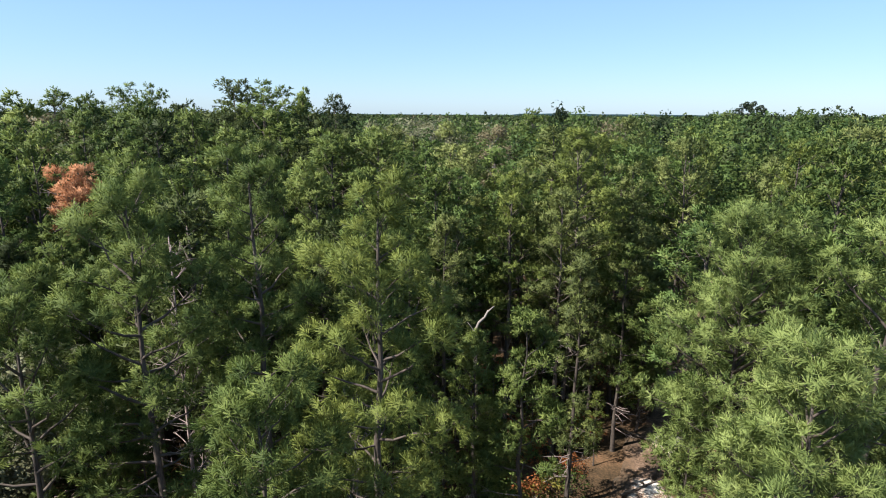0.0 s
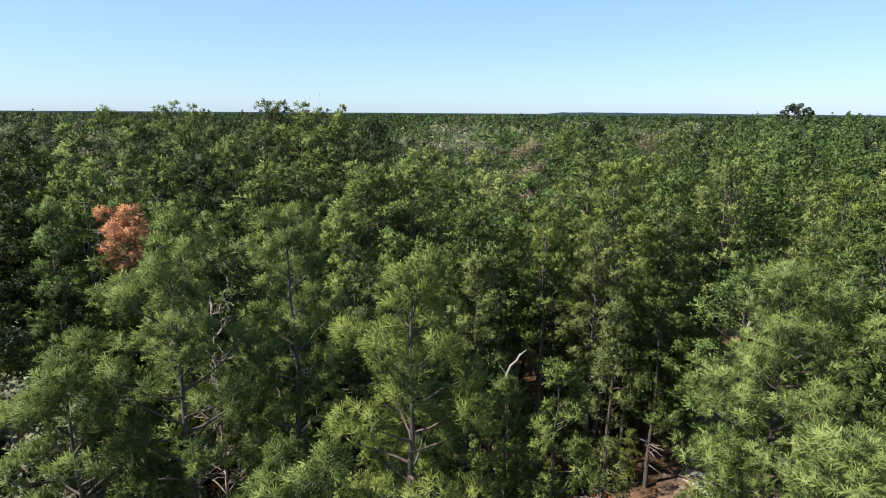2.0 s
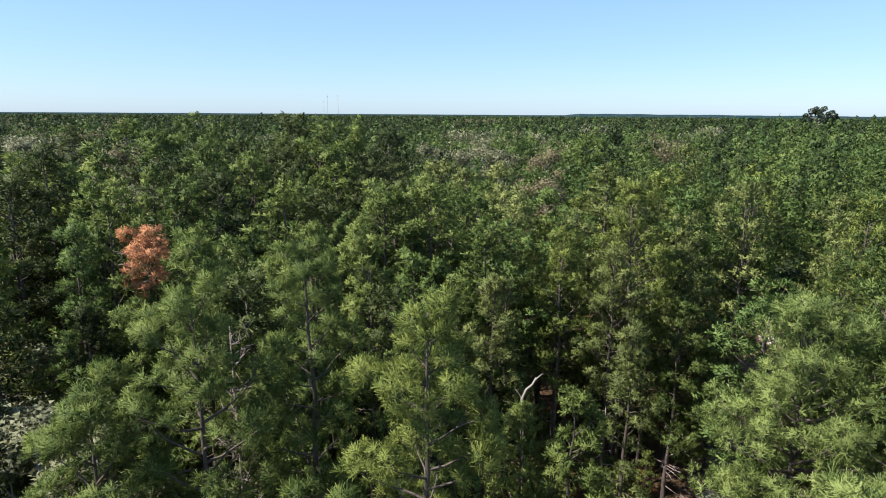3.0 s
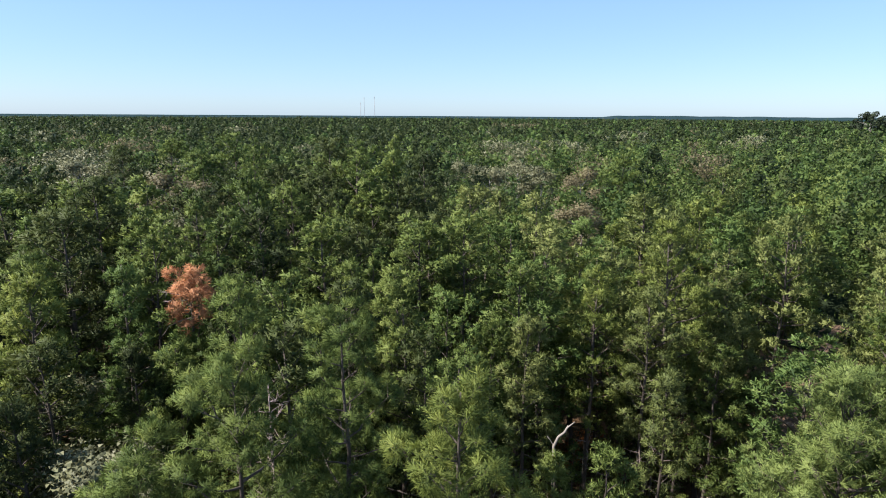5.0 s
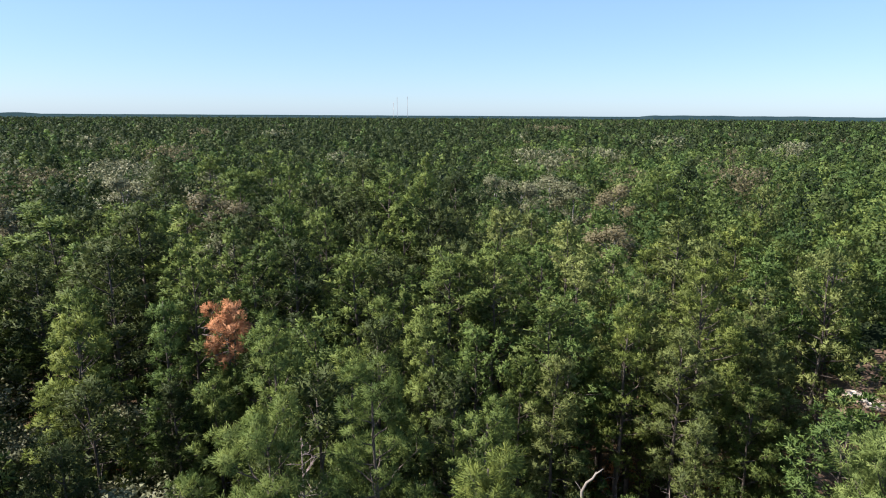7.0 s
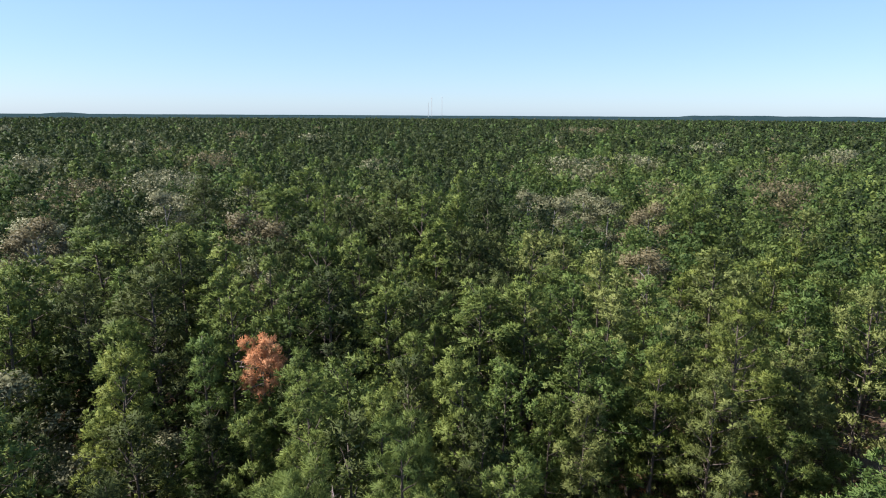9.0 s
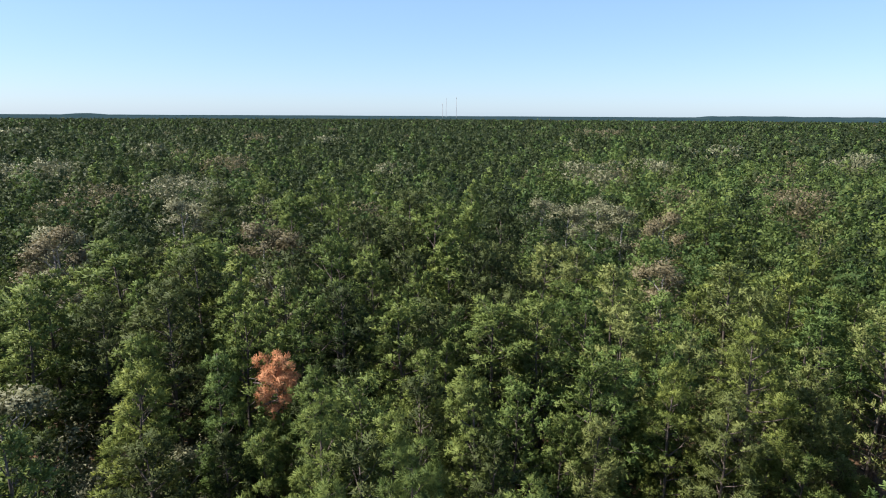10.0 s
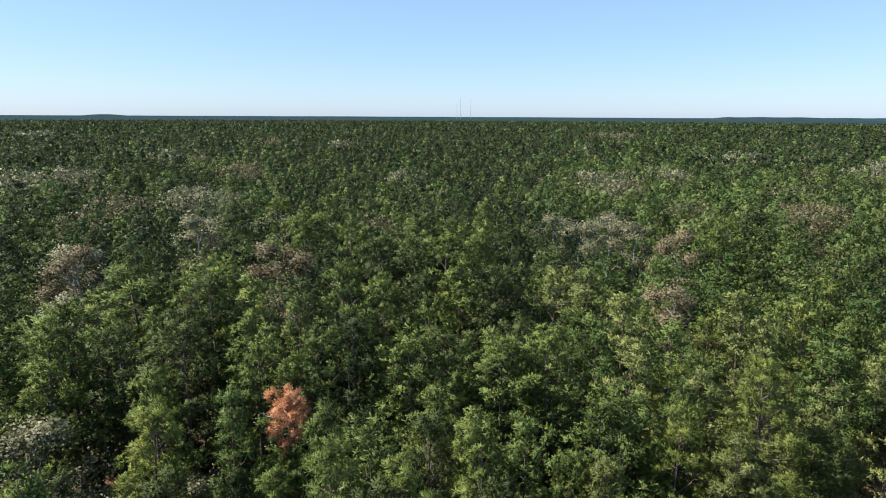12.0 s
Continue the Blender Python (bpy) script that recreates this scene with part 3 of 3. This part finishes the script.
for x, y, h, kind in ((-19.7, 21.2, 14.8, 0), (-17.6, 50.8, 16.9, 0), (10.2, 61.6, 14.4, 1), (15.3, 51.0, 14.2, 5),
                      (-15.4, 45.4, 18.5, 10), (-12.1, 43.0, 18.0, 2), (-9.6, 44.5, 17.7, 9), (-8.0, 46.0, 17.5, 10), (-12.4, 55.5, 18.5, 9), (-27.0, 53.0, 18.2, 2), (-14.2, 45.0, 17.0, 1), (-10.8, 46.5, 17.2, 0), (9.6, 62.0, 16.9, 2), (-26.0, 46.0, 17.4, 1), (-22.1, 47.1, 17.9, 2), (-17.4, 41.8, 17.2, 10), (-33.2, 52.4, 18.0, 1), (-36.6, 50.6, 17.4, 10), (-29.0, 51.5, 17.2, 2), (17.2, 55.0, 16.0, 6)):
    forest_pine(x, y, h, kind)

PALE = "oak with thin pale grey-green leaves among the pines"
BROWN = "oak with browning leaves and bare twigs among the pines"
oaks = [oak(501, 15, 2.8, OAK_PALE, PALE), oak(502, 15, 3.2, OAK_PALE, PALE, clusters=1200), oak(503, 15, 2.8, OAK_BROWN, BROWN)]
spots = [(-12.2, 14.8, 12.6, 1), (-10.3, 14.4, 12.2, 0), (-22.3, 37.0, 16.0, 0), (-40.7, 50.4, 18.6, 1), (-23.7, 18.1, 15.2, 1), (-37.5, 32.2, 15.6, 0), (-26.2, 41.6, 18.4, 2), (-24.2, 43.0, 17.6, 2), (-42.6, 37.0, 18.0, 2),
         (-45.0, 39.4, 17.4, 0), (-18.0, 21.6, 11.2, 1), (-20.6, 19.4, 11.0, 1), (-33.0, 40.0, 15.4, 2), (21.5, 79.0, 13.9, 2), (5.6, 63.6, 17.4, 2), (-35.0, 55.5, 18.6, 0),
         (-6.8, 68.0, 17.6, 1), (-4.0, 66.8, 17.0, 0), (-1.2, 71.0, 17.4, 1), (1.6, 69.2, 17.0, 0), (4.6, 47.2, 16.0, 2)]
seen = set()
for i, (x, y, h, k) in enumerate(spots):
    taken.extend((x + a, y + b) for a, b in ((0, 0), (1.6, 0), (-1.6, 0), (0, 1.5), (0.3, -2.2), (1.2, -1.6), (-1.0, -1.6)))
    m = Matrix.Translation((x, y, 0)) @ Matrix.Rotation(i * 1.9, 4, "Z") @ Matrix.Scale(h / 15, 4)
    if k in seen:
        twin(oaks[k], m)
    else:
        seen.add(k)
        oaks[k].matrix_basis = m


def young_pine(x, y, h, kind):
    tree = forest_pine(x, y, h, kind)
    tree.name = "young_pine"
    return tagged(tree, "slender young green pine below the taller pines", "young pine", "young pines under the canopy")


def in_view(x, y, reach):
    """Ground that the camera looks over, with a margin on the sunny side."""
    w = math.degrees(math.atan2(x, y))
    return -61 < w < 43 and 7.5 < math.hypot(x, y) < reach


# openings in the stand, through which the sun falls on the bare sand of the track
GAPS = ((-5.0, 18.1, 10.5, 25.0, 2.6), (-2.0, 21.6, 12.2, 27.9, 2.2), (11.4, 44.5, 26, 51, 1.7), (10.5, 22, 26, 53, 1.9))
GLADES = ((4.6, 19.8, 2.6), (1.2, 16.2, 1.8), (7.5, 20.8, 1.8))


def free(x, y, gap):
    if y < 29 and abs(x - road_x(y)) < 1.7:
        return False
    for ax, ay, bx, by, half in GAPS:
        length = math.hypot(bx - ax, by - ay)
        dx, dy = (bx - ax) / length, (by - ay) / length
        if 0 < (x - ax) * dx + (y - ay) * dy < length and abs((x - ax) * dy - (y - ay) * dx) < half:
            return False
    if any(math.hypot(x - a, y - b) < reach for a, b, reach in GLADES):
        return False
    return all((x - a) ** 2 + (y - b) ** 2 > gap * gap for a, b in taken)


tries = random.Random(11)
count = 0
while count < 166:
    w, r = math.radians(tries.uniform(-64, 44)), math.sqrt(tries.uniform(19 ** 2, 49 ** 2))
    x, y = r * math.sin(w), r * math.cos(w)
    gap = 2.25 if count < 125 else 1.8
    if not in_view(x, y, 49) or not free(x, y, gap):
        continue
    h = tries.triangular(10.8, 16.4, 14.2)
    if r > 30 and math.degrees(w) < -9:
        h += 1.5
    forest_pine(x, y, h)
    count += 1

for x, y, h in ((0.2, 20.4, 6.4), (-1.2, 20.2, 7.2), (7.2, 30.5, 6.5), (-2.8, 14.4, 7.5), (-3.0, 19.0, 8.0), (2.6, 26.0, 6.0), (-10.5, 15.8, 8.5), (-8.3, 15.4, 8.0), (13.0, 18.0, 7.5)):
    young_pine(x, y, h, 9)
for x, y, h in ((2.3, 24.6, 4.4), (4.6, 26.2, 4.8), (5.0, 30.6, 6.4), (3.6, 24.0, 3.4), (1.4, 21.2, 4.6), (7.6, 26.0, 3.8)):
    young_pine(x, y, h, 5)
# young pines filling the gaps below the canopy
for x, y, h in ((-14.5, 15.6, 8.0), (-16.8, 15.2, 9.0), (-18.6, 17.2, 8.2), (-20.8, 16.4, 8.8), (-15.8, 17.6, 7.0), (-22.0, 15.2, 9.4), (-13.2, 17.6, 7.4), (-17.6, 22.8, 7.6), (-19.6, 24.6, 8.4), (-24.6, 22.2, 8.8), (-11.8, 12.4, 8.6), (-14.6, 12.8, 9.2)):
    young_pine(x, y, h, picker.choice((9, 0, 10)))
count = 0
while count < 48:
    w, r = math.radians(tries.uniform(-58, 42)), math.sqrt(tries.uniform(16 ** 2, 37 ** 2))
    x, y = r * math.sin(w), r * math.cos(w)
    if free(x, y, 1.25):
        young_pine(x, y, tries.uniform(5.5, 9.5), tries.choice((9, 9, 0, 3)))
        count += 1

# the stand goes on round the clearing behind the camera
count = 0
while count < 34:
    w, r = math.radians(tries.uniform(52, 250)), math.sqrt(tries.uniform(11 ** 2, 34 ** 2))
    x, y = r * math.sin(w), r * math.cos(w)
    if abs(x - road_x(y)) > 2.6 and free(x, y, 3.0):
        forest_pine(x, y, tries.triangular(10.8, 16.0, 13.8), tries.choice((0, 1, 2, 3, 7, 9)))
        count += 1


# and unseen pines added along the sunny side, to cast shade into the stand
count = 0
while count < 46:
    w, r = math.radians(tries.uniform(-112, -58)), math.sqrt(tries.uniform(12 ** 2, 44 ** 2))
    x, y = r * math.sin(w), r * math.cos(w)
    if free(x, y, 2.6):
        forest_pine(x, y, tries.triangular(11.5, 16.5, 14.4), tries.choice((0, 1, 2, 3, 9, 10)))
        count += 1


# ---- far woods: one mass of crowns nobody could count ----
# stands of oaks: middle, reach, 4 for pale and 5 for browning leaves
OAK_STANDS = ((-59.8, 72.7, 5.0, 4), (-112.9, 91.4, 10.5, 4), (-63.1, 65.8, 2.8, 5), (-67.8, 59.2, 4.4, 5), (-135.5, 156.1, 8.0, 4), (-48.4, 128.5, 4.2, 4), (-124.0, 242.4, 8.0, 4),
              (-382.6, 295.9, 28.0, 4), (-164.5, 255.7, 9.0, 5), (-3.3, 120.4, 6.4, 4), (11.2, 150.8, 5.2, 4), (-19.9, 261.4, 8.0, 4), (23.2, 86.0, 4.7, 5), (34.0, 210.2, 9.3, 4),
              (8.7, 90.8, 2.4, 5), (29.6, 114.4, 3.4, 5), (-6.4, 425.9, 16.0, 5), (-85.0, 118.0, 5.0, 5), (60.0, 170.0, 7.0, 4))


def lobed_crown(seed, broad):
    """A far tree of height 1 as a heap of rounded clumps: points on them and their outward ways."""
    rng = np.random.default_rng(seed)
    n = 34 if broad else 30
    u = rng.random(n) ** 0.8
    w = np.arange(n) * 2.4 + rng.uniform(-0.5, 0.5, n)
    if broad:
        out = 0.2 * np.sqrt(1 - (2 * u - 1) ** 2 * 0.9) * np.sqrt(rng.uniform(0.3, 1, n))
        z, size = 0.68 + 0.26 * u, rng.uniform(0.04, 0.066, n)
    else:
        out = rng.uniform(0.13, 0.19) * (1 - u ** 1.6) ** 0.55 * rng.uniform(0.55, 1.1, n)
        z, size = 0.42 + 0.53 * u, rng.uniform(0.03, 0.052, n) * (1.15 - 0.35 * u)
        out[-1], z[-1] = 0.0, 0.965
    hearts = np.stack([out * np.cos(w), out * np.sin(w), z], axis=1)
    v = unit(rng.normal(size=(n * 40, 3)) + np.array((0, 0, 0.4)))
    return np.repeat(hearts, 40, axis=0) + v * np.repeat(size, 40)[:, None] * np.array((1, 1, 0.75)), v


def far_woods():
    rng = np.random.default_rng(21)
    soft, ways, index, tints = [], [], [], []
    pines, oaks_far = [lobed_crown(900 + k, False) for k in range(10)], [lobed_crown(950 + k, True) for k in range(4)]
    for r0, r1, gap, picks, size, fuzz in ((48, 66, 3.0, 1500, 0.16, 0.5), (66, 100, 3.3, 900, 0.22, 0.5), (100, 190, 3.8, 370, 0.32, 0.5), (190, 450, 5.4, 85, 0.62, 0.3), (450, 1500, 11.0, 24, 1.3, 0.0)):
        n = int(r1 / gap) + 1
        gx, gy = (v.ravel() * gap for v in np.meshgrid(np.arange(-n, n + 1), np.arange(0, n + 1)))
        x, y = gx + rng.uniform(-0.42, 0.42, len(gx)) * gap, gy + rng.uniform(-0.42, 0.42, len(gx)) * gap
        r, w = np.hypot(x, y), np.arctan2(x, y)
        keep = (r > r0) & (r < r1) & (w > -1.08) & (w < 0.77)
        for a, b, _, _ in spots:
            keep &= np.hypot(x - a, y - b) > 3.3
        x, y, r, w = x[keep], y[keep], r[keep], w[keep]
        many = len(x)
        rise = np.array([noise.noise((a * 0.013, b * 0.013, 4.0)) for a, b in zip(x, y)])
        h = rng.triangular(10.4, 13.8, 16.8, many) + 1.6 * rise
        h[rng.random(many) < 0.1] += 1.6
        h[(w < -0.16) & (r < 66)] += 1.0
        h[(w > 0.42) & (r > 180) & (r < 460)] += 2.2
        wide = rng.uniform(0.75, 1.3, many)
        kind = rng.choice(7, many, p=(0.34, 0.24, 0.01, 0.02, 0.0, 0.01, 0.38))      # green, bluish, yellow, olive, two oaks, green darkened for shade
        # right-hand crowns turned paler, left-hand ones darker, as light would leave them
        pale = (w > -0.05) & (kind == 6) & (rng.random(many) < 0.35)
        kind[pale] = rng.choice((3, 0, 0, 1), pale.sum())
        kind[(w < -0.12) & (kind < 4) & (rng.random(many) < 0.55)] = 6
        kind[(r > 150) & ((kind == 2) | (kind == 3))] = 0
        # aerial haze put into the colour: past 190 m only bluish and dark greens
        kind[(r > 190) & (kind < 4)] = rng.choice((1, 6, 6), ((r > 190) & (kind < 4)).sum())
        for a, b, reach, leaf in OAK_STANDS:
            stand_of = (np.hypot(x - a, y - b) < reach * rng.uniform(0.7, 1.15, many)) & (rng.random(many) < 0.85)
            kind[stand_of] = leaf
            h[stand_of] = 15.4 + rng.uniform(-1.2, 1.4, stand_of.sum())
        for k in range(many):
            broad = kind[k] in (4, 5)
            p, d = (oaks_far[k % 4] if broad else pines[k % 10])
            few = rng.integers(0, len(p), picks)
            a = rng.uniform(0, 6.3)
            turn = np.array(((math.cos(a), -math.sin(a), 0), (math.sin(a), math.cos(a), 0), (0, 0, 1)))
            q, v = p[few] @ turn.T * np.array((wide[k], wide[k], 1)) * h[k], d[few] @ turn.T
            reach = np.where(np.arange(picks) < picks * fuzz, 0.5, 1.0) * size * rng.uniform(0.6, 1.3, picks)      # fine loose sprays over a closed layer
            q = q + v * (reach < 0.6 * size)[:, None] * 0.3 * size
            tri, way = scales(rng, q, v, reach * (0.8 if broad else 1.0), 0.75 if broad else 0.4, 0.25 if broad else 0.12)
            way = way + (0.5 if r0 < 90 else 0.9) * unit(tri * np.array((1, 1, 0)) + np.array((0, 0, 0.6)))      # farther off the whole crown tells more than its clumps
            soft.append(tri + np.array((x[k], y[k], 0))), ways.append(way)
        index.append(np.repeat(kind, picks)), tints.append(np.repeat(np.where((kind == 4) | (kind == 5), 0.12, 0.0) + rng.uniform(-0.5, 0.1, many) * np.where((kind == 4) | (kind == 5), 0.4, 1.0), picks))
    me = triangle_mesh("far_woods", (np.concatenate(soft), np.concatenate(ways)), [GREEN, BLUISH, YELLOW, OLIVE, OAK_PALE, OAK_BROWN, SHADE_GREEN], np.concatenate(index), np.concatenate(tints))
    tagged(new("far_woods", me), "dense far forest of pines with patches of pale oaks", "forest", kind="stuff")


far_woods()


# ---- dead wood ----
def dead_snag(x, y):
    """A bent silvery stem with two stubs."""
    w, rnd = Wood(), random.Random(3)
    line = [Vector(p) for p in ((0, 0, -0.3), (0.05, 0, 3), (0, 0.05, 6), (-0.05, 0, 8.0), (-0.09, 0, 8.55), (0.06, 0, 8.95), (0.27, 0, 9.15), (0.4, 0.02, 9.42))]
    w.tube(line[3:], [0.062, 0.056, 0.05, 0.043, 0.034], 8)
    foot = Wood()
    foot.tube(line[:4], [0.1, 0.09, 0.075, 0.064], 8)
    snag = tagged(new("dead_snag"), "bent silvery dead trunk without bark among the pines", "dead tree")
    part("stem", foot.mesh("stem", BARK), snag, "dark lower stem with bark")
    part("bleached_top", w.mesh("bleached_top", SILVER), snag)
    for pts, r in ((((0.38, 0, 9.36), (0.52, 0, 9.5), (0.63, 0.05, 9.58)), 0.03), (((-0.09, 0, 8.55), (-0.22, 0.05, 8.75), (-0.36, 0, 8.95)), 0.016)):
        b = Wood()
        b.tube([Vector(p) for p in pts], [r, r * 0.8, r * 0.45], 6)
        part("stub", b.mesh("stub", SILVER), snag)
    return put(snag, x, y)


def dead_sapling(x, y, h, seed, turn=0.0):
    """A bare young pine: a straight stem with whorls of brittle twigs."""
    rnd = random.Random(seed)
    tree = tagged(new("dead_sapling"), "bare dead pinkish-grey young pine with brittle twigs", "dead tree")
    stem = Wood()
    stem.tube([Vector((0, 0, -0.3)), Vector((0.05, 0, h * 0.5)), Vector((0, 0.05, h))], [0.075, 0.05, 0.012], 6)
    z = h * 0.45
    while z < h - 0.2:
        for k in range(3):
            w, l = rnd.uniform(0, 6.3), rnd.uniform(0.4, 1.1) * (1.25 - z / h)  + 0.15
            a = Vector((0.03, 0.02, z))
            b = a + Vector((math.cos(w) * l, math.sin(w) * l, l * rnd.uniform(0.1, 0.8)))
            twigs = Wood()
            twigs.tube(smoothed([a, (a + b) / 2, b], rnd, 0.03), [0.018, 0.013, 0.006], 4)
            for _ in range(3):
                c = a.lerp(b, rnd.uniform(0.4, 1))
                twigs.tube([c, c + Vector((rnd.uniform(-1, 1), rnd.uniform(-1, 1), rnd.uniform(0, 1))) * 0.25], [0.009, 0.004], 3)
            part("branch", twigs.mesh("branch", PINK_WOOD), tree)
        z += 0.33
    part("stem", stem.mesh("stem", PINK_WOOD), tree)
    return put(tree, x, y, turn)


dead_snag(1.5, 21.3)
dead_sapling(-6.65, 14.9, 13.5, 1)
dead_sapling(-2.3, 15.6, 9.0, 2)


# ---- undergrowth ----
def shrub(seed, h, radius, foliage, label, clusters=70, per=8, leaf=0.11):
    rnd, rng = random.Random(seed), np.random.default_rng(seed)
    stems, ends = Wood(), []
    for _ in range(14):
        w, l = rnd.uniform(0, 6.3), radius * math.sqrt(rnd.random())
        b = Vector((math.cos(w) * l, math.sin(w) * l, h * (1 - 0.5 * (l / radius) ** 2) * rnd.uniform(0.7, 1)))
        stems.tube([Vector((b.x * 0.1, b.y * 0.1, -0.15)), b * 0.5 + Vector((0, 0, 0.12 * h)), b], [0.016, 0.012, 0.005], 4)
        ends.append(b)
    p = np.array([ends[i % 14] for i in range(clusters)]) * (1, 1, 1)
    p = p + rng.normal(size=p.shape) * np.array((0.28, 0.28, 0.22)) * radius
    p[:, 2] = np.maximum(p[:, 2], 0.15)
    bush = tagged(new("shrub"), label, "shrub", "shrubs of the undergrowth")
    part("stem", stems.mesh("stem", TWIG), bush)
    part("foliage", triangle_mesh("foliage", leaves(rng, p, np.full(len(p), leaf), per, 0.13), [foliage]), bush)
    return bush


bushes = [shrub(601, 1.3, 0.9, SHRUB_GREEN, "green leafy shrub on the forest floor"), shrub(602, 1.1, 0.8, SHRUB_GOLD, "golden-yellow autumn shrub beside the track"),
          shrub(603, 0.9, 0.75, SHRUB_RED, "russet autumn shrub on the forest floor"), shrub(604, 2.4, 1.1, SHRUB_GREEN, "tall green shrub under the pines", clusters=150)]
rnd_b, first = random.Random(8), set()
done = 0
spots = [(5.0, 23.9, 1), (6.9, 27.3, 1), (4.2, 21.6, 1), (2.6, 23.3, 0), (3.4, 22.3, 1), (6.3, 25.4, 2), (1.5, 21.9, 0), (4.6, 26.6, 2), (0.6, 24.6, 1), (-9.8, 20.6, 1), (-7.9, 17.6, 1),
         (-1.0, 23.4, 1), (7.6, 28.8, 2), (3.0, 20.3, 3), (-11.6, 24.6, 2), (2.0, 28.6, 1), (11.2, 25.0, 0), (5.7, 21.0, 0), (4.0, 28.3, 2), (6.0, 23.8, 0)]
while done < 170:
    w, r = math.radians(rnd_b.uniform(-56, 42)), math.sqrt(rnd_b.uniform(9 ** 2, 42 ** 2))
    x, y = r * math.sin(w), r * math.cos(w)
    if done >= len(spots) and abs(x - road_x(y)) < 2.4:
        continue
    k = rnd_b.choice((0, 0, 1, 1, 2, 3))
    if done < len(spots):
        x, y, k = spots[done]
    m = Matrix.Translation((x, y, 0)) @ Matrix.Rotation(rnd_b.uniform(0, 6.3), 4, "Z") @ Matrix.Scale(rnd_b.uniform(0.7, 1.3), 4)
    if k in first:
        twin(bushes[k], m)
    else:
        first.add(k)
        bushes[k].matrix_basis = m
    done += 1


def fallen_branch(x, y, length, turn, seed):
    rnd, w = random.Random(seed), Wood()
    pts = smoothed([Vector((length * u, 0, 0.11)) for u in (0, 0.25, 0.5, 0.75, 1)], rnd, 0.05)
    w.tube(pts, [0.07, 0.065, 0.055, 0.045, 0.02], 6)
    for k in range(3):
        a = pts[1 + k]
        w.tube([a, a + Vector((rnd.uniform(0.1, 0.4), rnd.choice((-1, 1)) * rnd.uniform(0.3, 0.6), rnd.uniform(0, 0.2)))], [0.025, 0.008], 4)
    ob = tagged(new("fallen_branch", w.mesh("fallen_branch", TWIG)), "fallen dark pine branch lying on the ground", "branch")
    return put(ob, x, y, turn, z=0.02)


fallen_branch(8.2, 23.4, 2.6, 0.5, 1)
fallen_branch(6.4, 24.6, 2.0, 1.9, 2)
fallen_branch(11.4, 27.6, 2.4, 2.4, 3)


# ---- radio masts on the horizon ----
def radio_mast(x, y, h):
    mast = tagged(new("radio_mast"), "thin grey lattice radio mast on the horizon", "radio mast", "radio masts")
    for k in range(3):
        w = Wood()
        a = 2.1 * k
        w.tube([Vector((math.cos(a) * 1.1, math.sin(a) * 1.1, 0)), Vector((math.cos(a) * 1.1, math.sin(a) * 1.1, h))], [0.3, 0.3], 4)
        part("leg", w.mesh("leg", STEEL), mast)
    w, z, k = Wood(), 0.0, 0
    while z < h - 3:
        a, b = 2.1 * (k % 3), 2.1 * ((k + 1) % 3)
        w.tube([Vector((math.cos(a) * 1.1, math.sin(a) * 1.1, z)), Vector((math.cos(b) * 1.1, math.sin(b) * 1.1, z + 3))], [0.2, 0.2], 4)
        z, k = z + 1.5, k + 1
    part("bracing", w.mesh("bracing", STEEL), mast)
    w = Wood()
    w.tube([Vector((0, 0, h - 5)), Vector((0, 0, h - 2.5)), Vector((0, 0, h + 2))], [1.7, 1.7, 0.5], 8)
    part("antenna_head", w.mesh("antenna_head", STEEL), mast)
    return put(mast, x, y)


radio_mast(-838, 3000, 108)
radio_mast(-857, 3000, 82)
radio_mast(-786, 3010, 112)


def round_tree(seed, h, radius, foliage, label):
    """A large broad-leaved tree with a rounded, uneven crown of many clumps of leaves."""
    rnd, rng = random.Random(seed), np.random.default_rng(seed)
    tree, trunk, hearts = tagged(new("broadleaf_tree"), label, "tree"), Wood(), []
    trunk.tube([Vector((0, 0, -0.3)), Vector((0.2, 0, h * 0.4)), Vector((0, 0.2, h * 0.85))], [0.5, 0.38, 0.1], 8)
    for k in range(60):
        w, u = 2.4 * k, rnd.uniform(-0.9, 1.0)
        out = radius * math.sqrt(1 - 0.85 * u * u) * rnd.uniform(0.6, 1.05) * (1 + 0.16 * math.sin(3 * w + seed))
        b = Vector((math.cos(w) * out, math.sin(w) * out, h * (0.71 + 0.21 * u)))
        trunk.tube([Vector((0, 0, b.z - 0.35 * out - 0.5)), b * 0.5 + Vector((0, 0, b.z * 0.5 - 0.2 * out)), b], [0.1, 0.06, 0.02], 4)
        hearts.append((b, rnd.uniform(0.9, 1.5)))
    part("trunk", trunk.mesh("trunk", OAK_BARK), tree)
    heart, reach = np.array([b for b, _ in hearts]), np.array([r for _, r in hearts])
    v = unit(rng.normal(size=(60 * 90, 3)) + np.array((0, 0, 0.3)))
    p = np.repeat(heart, 90, axis=0) + v * np.repeat(reach, 90)[:, None] * np.array((1, 1, 0.8)) * rng.uniform(0.7, 1.1, (len(v), 1))
    part("crown", triangle_mesh("crown", scales(rng, p, v, rng.uniform(0.25, 0.5, len(p)), 0.7), [foliage]), tree)
    return tree


put(round_tree(520, 24.3, 6.2, DUSKY, "large lone dark green tree standing above the far forest"), 143, 277)
